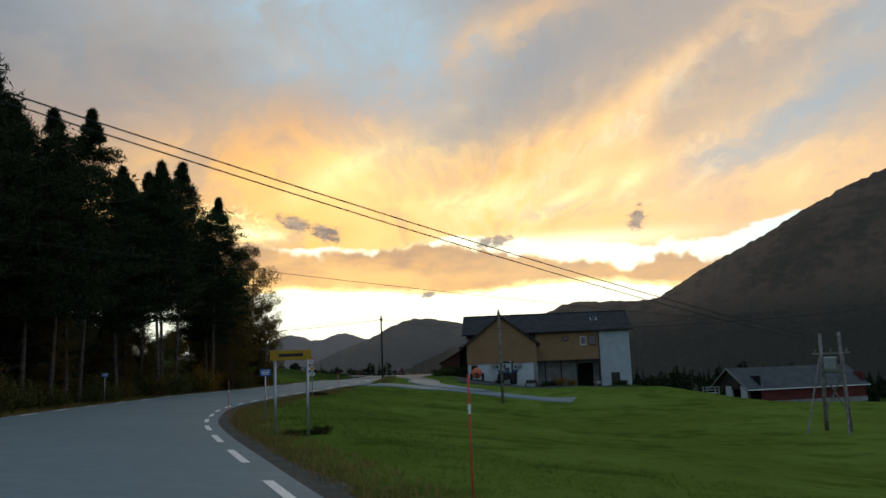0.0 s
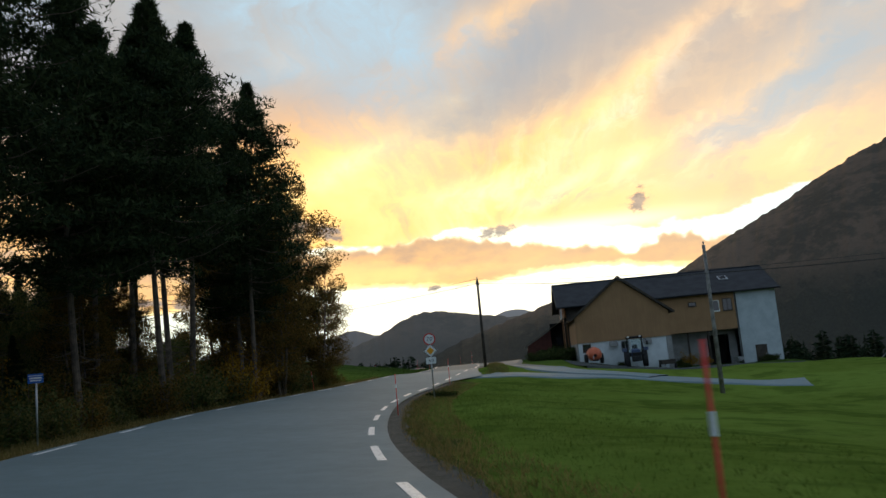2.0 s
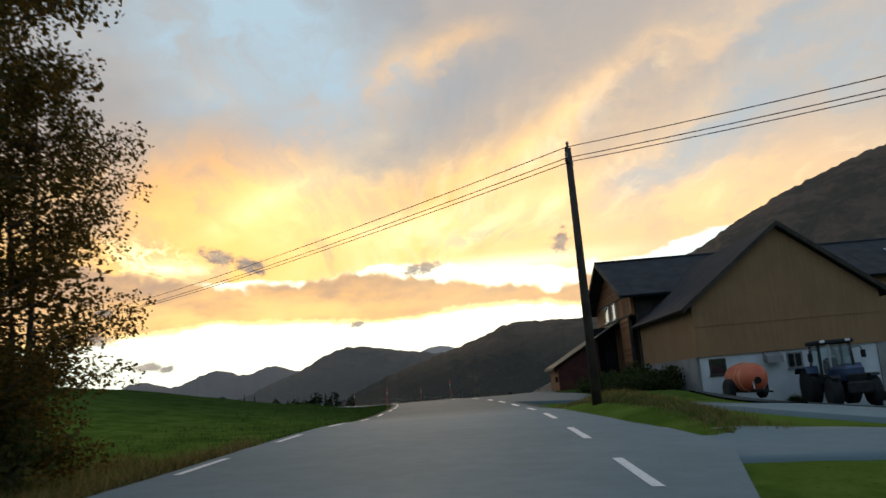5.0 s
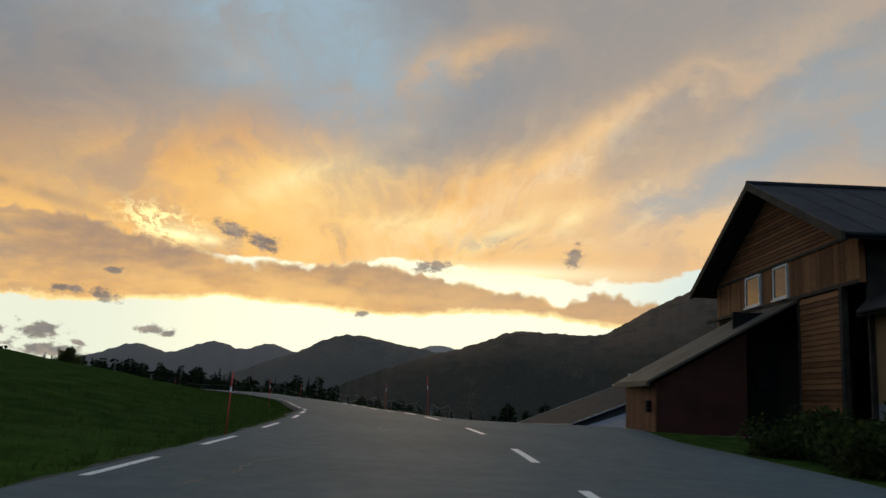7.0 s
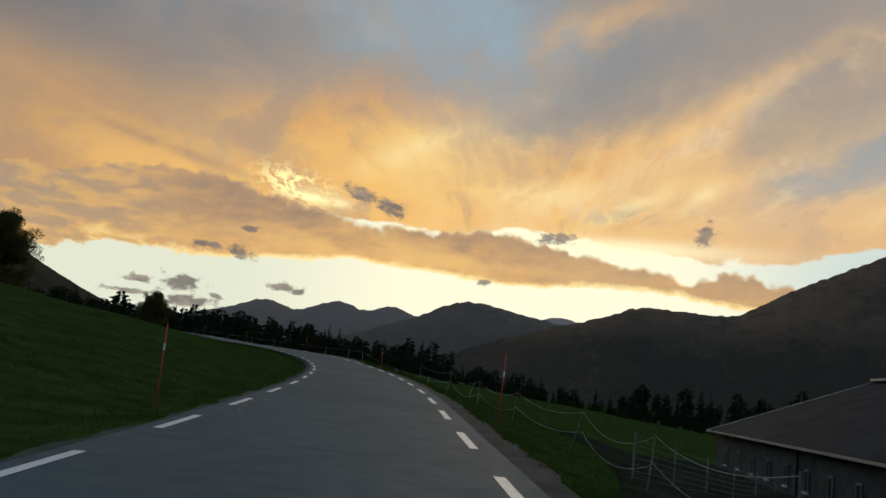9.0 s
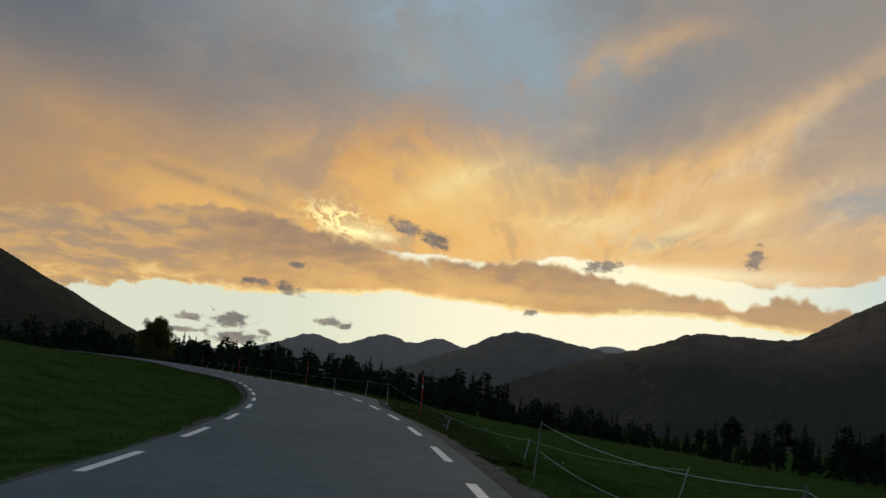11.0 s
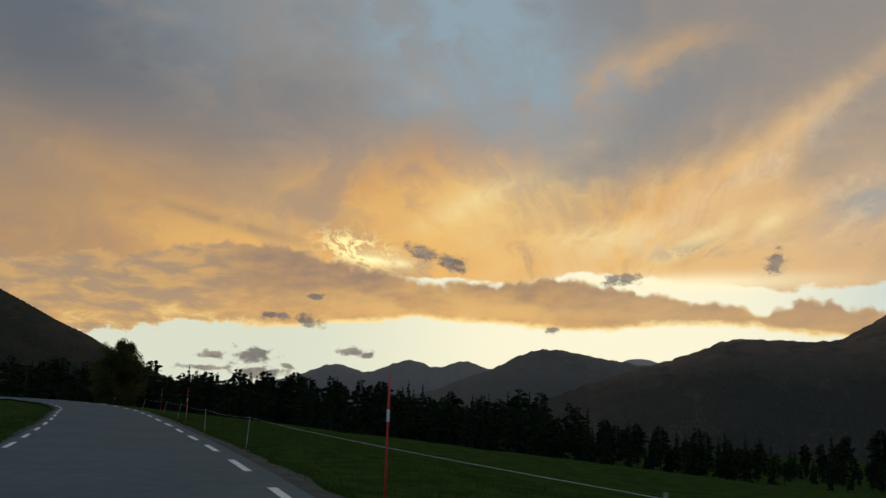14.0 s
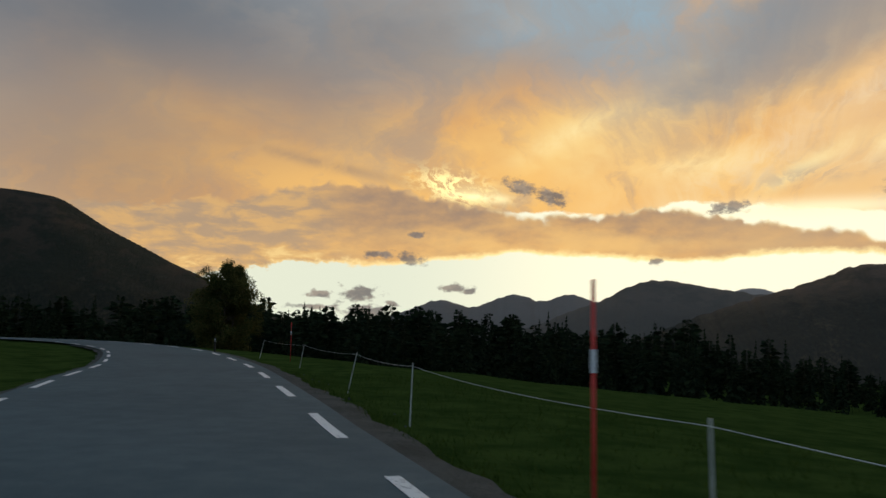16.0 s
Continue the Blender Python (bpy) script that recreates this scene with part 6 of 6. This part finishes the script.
birches = [make_birch(15.2, 4.2, 11, m_birch_leaf, per=78, low=.06), make_birch(13.0, 3.2, 12, m_birch_leaf, per=66, low=.06)]
plant(birches[0], [(-22.9, 96.8, 1.1), (-25.6, 95.0, 1.1), (-26.4, 92.4, .95), (-24.8, 101.0, .85), (-20.7, 96.0, .66)], 1)
plant(birches[1], [(-23.2, 89.6, .95), (-22.4, 92.6, .8), (-28.5, 97.0, 1.0), (-21.4, 85.0, .7), (-20.8, 98.9, .66), (-27.5, 76, .55), (-31, 82, .6), (-25.5, 66, .5), (-29, 60, .55), (-24.5, 52, .5), (-33, 70, .6)], 2)
deep = make_birch(10.5, 3.6, 15, m_shrub_leaf, "broadleaf_tree", "dark broadleaf tree standing deep in the wood", 95, .03, m_bark)
q = []
while len(q) < 46:
    x, y = g.uniform(-60, -28), g.uniform(56, 97)
    if station(np.array([x]), np.array([y]))[1][0] < -15 and (y < 86 or x < -37) and all((x - a) ** 2 + (y - b) ** 2 > 5 for a, b, _ in q):
        q.append((x, y, g.uniform(.6, 1.0)))
plant(deep, q, 15)
bushes = [make_bush(2.4, 1.3, 31, m_shrub_leaf, "dark green undergrowth bush at the wood's edge"), make_bush(2.9, 1.1, 32, m_birch_leaf, "yellowing undergrowth bush at the wood's edge")]
q0, q1 = [], []
for s0 in np.arange(22, 101, 1.0):
    d = g.uniform(-11.0, -7.4) - max(0, 6 - s0 * .12)
    x, y, _ = road_at(s0, d)
    (q0 if g.uniform() < .68 else q1).append((x, y, g.uniform(.5, 1.25)))
for s0 in np.arange(30, 98, 2.6):
    x, y, _ = road_at(s0, g.uniform(-20, -13))
    q0.append((x, y, g.uniform(.8, 1.5)))
    x, y, _ = road_at(s0 + 1.2, g.uniform(-34, -22))
    q0.append((x, y, g.uniform(1.2, 1.9)))
    for _ in range(2):
        x, y, _ = road_at(s0 + g.uniform(0, 2.6), g.uniform(-60, -30))
        if y < 90:
            q0.append((x, y, g.uniform(1.4, 2.1)))
for _ in range(22):
    x, y = g.uniform(-26, -21.2), g.uniform(88, 100)
    (q0 if g.uniform() < .2 else q1).append((x, y, g.uniform(.6, 1.1)))
for k in range(16):
    q0.append((-27 - 2.1 * k + g.uniform(-.8, .8), g.uniform(86, 90), g.uniform(1.2, 1.9)))
for s0 in np.arange(44, 98, 1.5):
    x, y, _ = road_at(s0, g.uniform(-26, -13))
    q0.append((x, y, g.uniform(1.2, 1.9)))
# clear of the bus stop sign
q0, q1 = ([b for b in q if math.hypot(b[0] + 21.6, b[1] - 53.2) > 3.6] for q in (q0, q1))
plant(bushes[0], q0, 5)
plant(bushes[1], q1, 6)
gold = make_bush(2.2, 1.4, 33, m_gold_leaf, "golden autumn bush against the grey stable wall", 26)
x, y, z = by_house(15.6, -8.2)
plant(gold, [(x, y, .95), (*by_house(17.6, -8.0)[:2], .75)], 7)
orange_bush = make_bush(3.4, 1.5, 34, m_gold_leaf, "orange-brown autumn shrub under the pines", 22)
plant(orange_bush, [(-23.2, 86.6, 1.15), (-25.4, 89.6, 1.0), (-26.8, 62.0, .9), (-21.5, 77.6, 1.0), (-22.3, 78.4, 1.15)], 8)
weeds = make_bush(1.0, 1.2, 35, m_weed_leaf, "low dark weeds beside the farmyard", 60)
q = [(by_house(u, n)[0], by_house(u, n)[1], k) for u, n, k in ((-2.4, -13.5, 1.0), (-1.0, -15.0, 1.2), (.2, -12.5, 1.0), (-3.2, -11.0, .9), (.6, -10.2, 1.1), (-2.0, -9.3, .8), (-.4, -17.4, .9), (1.0, -14.5, 1.1),
                                                            (-3.4, -15.5, 1.1), (-1.8, -17.0, 1.1), (-2.6, -18.4, 1.0), (-.2, -16.0, 1.5), (.4, -13.4, 1.6), (-1.6, -12.2, 1.4), (-.6, -9.8, 1.5), (6, -20.6, .5), (12.8, -20.3, .7), (25.6, -7.9, .9), (14.2, -7.4, 1.0))]
q += [(-11.35, 75.8, .4), (-11.8, 75.9, .3), (-11.0, 76.3, .38), (-4.7, 25.9, .26), (-4.2, 26.1, .24), (-3.8, 26.4, .28)]
plant(weeds, q, 9)
tree_far = make_birch(8.9, 3.3, 14, m_shrub_leaf, "broadleaf_tree", "dense dark broadleaf tree beside the road bend", 150, .05, m_bark, "lone trees")
plant(tree_far, [(-87.7, 340.5, 1.1), (-90.5, 343.5, .92), (-90, 281, 1.75), (-95, 284, 1.6), (-91.5, 274, 1.4)], 10)

# ---- far woods ----
def far_woods(name, spots, seed, label, mat):
    """Trees seen from afar, each a stem with tiers of drooping sprays: (x, y, top height above sea, round)."""
    g = np.random.RandomState(seed)
    V = []
    for x, y, top, rnd in spots:
        z0 = gz(x, y)
        h = max(top - z0, 5)
        start = g.uniform(.3, .5) if rnd else g.uniform(.06, .2)
        slim = g.uniform(.15, .22) if rnd else g.uniform(.12, .19)
        tiers = g.randint(9, 14) if rnd else g.randint(15, 22)
        n = tiers * 24
        k = np.repeat(np.arange(tiers), 24)
        u = (k + g.uniform(0, .95 if rnd else .7, n)) / tiers
        f = start + (1 - start) * u
        a = g.uniform(0, 6.283, n)
        lob = 1 + .35 * np.sin(a * g.randint(2, 5) + k * 1.7)
        env = slim * np.sin(np.pi * (.2 + .76 * u)) ** .6 if rnd else slim * ((1 - u) ** .9 + .02)
        r = h * env * lob * g.uniform(.35, 1.05, n)
        tip = np.stack([x + r * np.cos(a), y + r * np.sin(a), z0 + h * f - r * (.05 if rnd else .32)], 1)
        root = np.stack([x + .15 * r * np.cos(a), y + .15 * r * np.sin(a), z0 + h * f + r * (0 if rnd else .1)], 1)
        d = tip - root
        q = np.cross(d, g.normal(size=(n, 3)))
        q /= np.linalg.norm(q, axis=1)[:, None] + 1e-6
        wd = (.13 * r + .0085 * h)[:, None] * g.uniform(.7, 1.3, (n, 1))
        mid = root + d * .6
        V.append(np.stack([root, mid - q * wd, tip], 1).reshape(-1, 3))
        V.append(np.stack([root, mid + q * wd, tip], 1).reshape(-1, 3))
        for b0, b1 in ((0, 1.02), (.8, 1.03)):
            w0 = h * (.013 - .008 * b0)
            c = g.uniform(0, 3.14)
            V.append(np.array([[x - w0 * math.cos(c), y - w0 * math.sin(c), z0 - .5 + h * b0], [x + w0 * math.cos(c), y + w0 * math.sin(c), z0 - .5 + h * b0], [x, y, z0 + h * b1]]))
    V = np.vstack(V)
    ob = mesh_ob(name, V, np.arange(len(V)).reshape(-1, 3), mat)
    return tagged(ob, label, "woods", kind="stuff")


g = np.random.RandomState(77)
belt = [(-114.7, 472.6, 11.3, 1), (-163.2, 550, 13.0, 0), (-39.6, 463, 7.8, 1), (-76, 494, 10.4, 0), (-70, 485, 9.2, 0)]
for _ in range(720):
    x, y = g.uniform(-240, 90), g.uniform(395, 560)
    y += abs(x + 60) * .12
    d = math.hypot(x + 44, y - 263)
    hump = .45 * math.sin(x * .045) + .35 * math.sin(x * .11 + 1.3)
    crest = np.interp(x, (-240, -129, -113, -99, -84, -62, -40, -25, -15, 90), (12, 10, 10.2, 8.2, 7.6, 6.4, 6.4, 3.6, .8, -17))
    lim = 2.5 + (crest - 2.5) * d / 225 + d * math.tan(radians(g.uniform(-1.6, -.25) + .35 * hump if g.uniform() < .82 else g.uniform(-.1, .4)))
    belt.append((x, y, lim, int(g.uniform() < .45)))
far_woods("valley_wood", belt, 5, "dark mixed conifer wood below the meadow", m_spruce)
left = []
for _ in range(420):
    a, r = radians(g.uniform(-60, -24)), g.uniform(140, 520)
    x, y = -44 + r * math.sin(a), 263 + r * math.cos(a)
    s_, d_ = station(np.array([x]), np.array([y]))
    if abs(d_[0]) < 30:
        continue
    left.append((x, y, gz(x, y) + g.uniform(3, 8) * (.6 + r / 600), int(g.uniform() < .5)))
far_woods("hillside_wood", left, 6, "dark mixed wood at the foot of the mountain", m_spruce)
right = []
for _ in range(700):
    x, y = g.uniform(70, 520), g.uniform(180, 640)
    if g.uniform() < .5:
        x, y = g.uniform(40, 330), g.uniform(300, 560)
    right.append((x, y, gz(x, y) + g.uniform(7, 15), int(g.uniform() < .4)))
far_woods("valley_wood_east", right, 7, "dark wood on the valley floor", m_spruce)

# ---- grass, stones and cracks ----
def tufts(name, n, s0, s1, d0, d1, length, width, mat, seed, label, bias=1.0):
    g = np.random.RandomState(seed)
    s = g.uniform(s0, s1, n)
    d = d0(s) + (d1(s) - d0(s)) * g.uniform(0, 1, n) ** bias
    keep = (d < 0) | (s < 92.5) | (s > 156) | (s > 101) & (s < 116) & (d > road_edge(s)) & (d < 6.2)  # none on the paved yard
    s, d = s[keep], d[keep]
    n = len(s)
    p = road_at(s, d)
    p[:, 2] = ground_z(p[:, 0], p[:, 1]) - .01
    v, f = blades(p, 4, length, width, seed, 2.2, np.full(n, .11))
    return tagged(mesh_ob(name, v, f, mat), label, "grass", kind="stuff")


tufts("pasture_verge_grass", 14000, 156, 300, lambda s: right_line(s) + .9, lambda s: 0 * s + 9, .14, .014, m_blade_dark, 8, "short verge grass beyond the farm, darkened like the ground there", 1.6)
tufts("verge_grass", 26000, 2, 130, lambda s: road_edge(s) + .5, lambda s: 0 * s + 11, .085, .012, m_blade, 1, "short green verge grass beside the road", 1.6)
tufts("dry_verge_grass", 16000, 2, 126, lambda s: road_edge(s) + .4, lambda s: road_edge(s) + 2.2, .15, .012, m_dry, 2, "taller dry grass along the gravel edge", 1.4)
tufts("bank_grass", 9000, 105, 290, lambda s: left_line(s) - .8, lambda s: left_line(s) - 8, .18, .016, m_blade_dark, 3, "green grass on the roadside bank", 1.5)
tufts("wood_edge_grass", 15000, 15, 105, lambda s: left_line(s) - .7, lambda s: left_line(s) - 4.5, .3, .018, m_dry, 4, "dry brown grass before the wood", 1.3)
g = np.random.RandomState(9)
V, F, n = [], [], 0
for _ in range(300):
    s0 = g.uniform(200, 236) if g.uniform() < .55 else g.uniform(60, 300)
    d0 = g.uniform(3.2, 8.5) if 200 < s0 < 236 else g.uniform(2.2, 3.4)
    x, y, _ = road_at(s0, d0)
    r = g.uniform(.02, .075) if 200 < s0 < 236 else g.uniform(.02, .06)
    pts = np.array([(1, 0, 0), (-1, 0, 0), (0, 1, 0), (0, -1, 0), (0, 0, 1), (0, 0, -1)]) * r * g.uniform(.6, 1.3, (6, 3)) + g.uniform(-.3, .3, 3) * r
    V.append(pts + [x, y, gz(x, y) + r * .3])
    F += [tuple(n + i for i in t) for t in ((0, 2, 4), (2, 1, 4), (1, 3, 4), (3, 0, 4), (2, 0, 5), (1, 2, 5), (3, 1, 5), (0, 3, 5))]
    n += 6
tagged(mesh_ob("rubble", np.vstack(V), F, m_gravel), "grey stones and rubble along the shoulder", "stones", kind="stuff")
V, F, n = [], [], 0
for k in range(190):
    hs, hd = ((219, 6.6), (231, 6.4), (224.5, 4.4), (238, 7.0))[k % 4]
    x, y, _ = road_at(g.normal(hs, 2.6), max(2.6, g.normal(hd, .9)))
    r = .02 + .07 * g.uniform() ** 3
    pts = np.array([(1, 0, 0), (-1, 0, 0), (0, 1, 0), (0, -1, 0), (0, 0, .8), (0, 0, -.8)]) * r * g.uniform(.6, 1.3, (6, 3)) + g.uniform(-.3, .3, 3) * r
    V.append(pts + [x, y, gz(x, y) + .05 + r * .3])
    F += [tuple(n + i for i in t) for t in ((0, 2, 4), (2, 1, 4), (1, 3, 4), (3, 0, 4), (2, 0, 5), (1, 2, 5), (3, 1, 5), (0, 3, 5))]
    n += 6
tagged(mesh_ob("broken_stone", np.vstack(V), F, m_stone), "pale broken stones scattered on the earth bank", "stones", kind="stuff")
tufts("bank_weeds", 5000, 206, 246, lambda s: road_edge(s) + .8, lambda s: road_edge(s) + 5.5, .3, .014, m_blade_dark, 12, "withered weeds and grass on the earth bank", 1.0)

# ---- road markings and cracks, piece by piece ----
def dash(s0, s1, d, w, name="edge_dash"):
    s = np.linspace(s0, s1, 5)
    dd = d(s)
    P = np.stack([road_at(s, dd - w / 2, .006), road_at(s, dd + w / 2, .006)], 1)
    mesh_ob(name, P.reshape(-1, 3), grid_faces(5, 2)[:, ::-1], m_line, road)


for k in range(-6, 58):
    s0 = float(np.interp(k, (-6, 0, 1, 5, 9, 13, 14, 17, 21, 22, 23, 24, 27, 34, 38, 39, 42, 46, 57), (-26, 10.6, 16.3, 37.4, 61, 84.1, 89.8, 108.5, 134.4, 142, 150.1, 155.7, 173.8, 214.3, 237.7, 243.7, 261.3, 283.4, 350)))
    dash(s0 - 1.45, s0 + 1.45, right_line, .15)
for k in range(-12, 57):
    s0 = float(np.interp(k, (-12, 0, 3, 4, 5, 8, 9, 14, 15, 17, 19, 23, 30, 32, 35, 37, 46, 48, 56), (-20, 47.1, 65.2, 70.7, 76.7, 92.2, 98.5, 130, 135, 146.6, 155.2, 176.6, 213.7, 223.6, 236.6, 246.6, 291.7, 300.7, 340)))
    dash(s0 - 1.25, s0 + 1.25, left_line, .13)


def crack(s0, d0, length, seed, skew=.4):
    g = np.random.RandomState(seed)
    n = int(length / .22)
    s = s0 + np.cumsum(g.uniform(.1, .3, n))
    d = d0 + skew * (s - s0) + np.cumsum(g.normal(0, .07, n))
    w = g.uniform(.006, .03, n)
    P = np.stack([road_at(s, d - w, .005), road_at(s, d + w, .005)], 1)
    mesh_ob("tar_crack", P.reshape(-1, 3), grid_faces(n, 2)[:, ::-1], m_tar, road)


for a, d0, ln, sk in ((128, -3.0, 5, .12), (151, -2.6, 6, .2), (221, -2.7, 7, .16), (226.5, -1.9, 5, .2), (212, -2.4, 5, .1), (34, -3.5, 4, .1), (140, -1.0, 4, .1), (168, -2.8, 6, .06)):
    crack(a, d0, ln, int(a), sk)
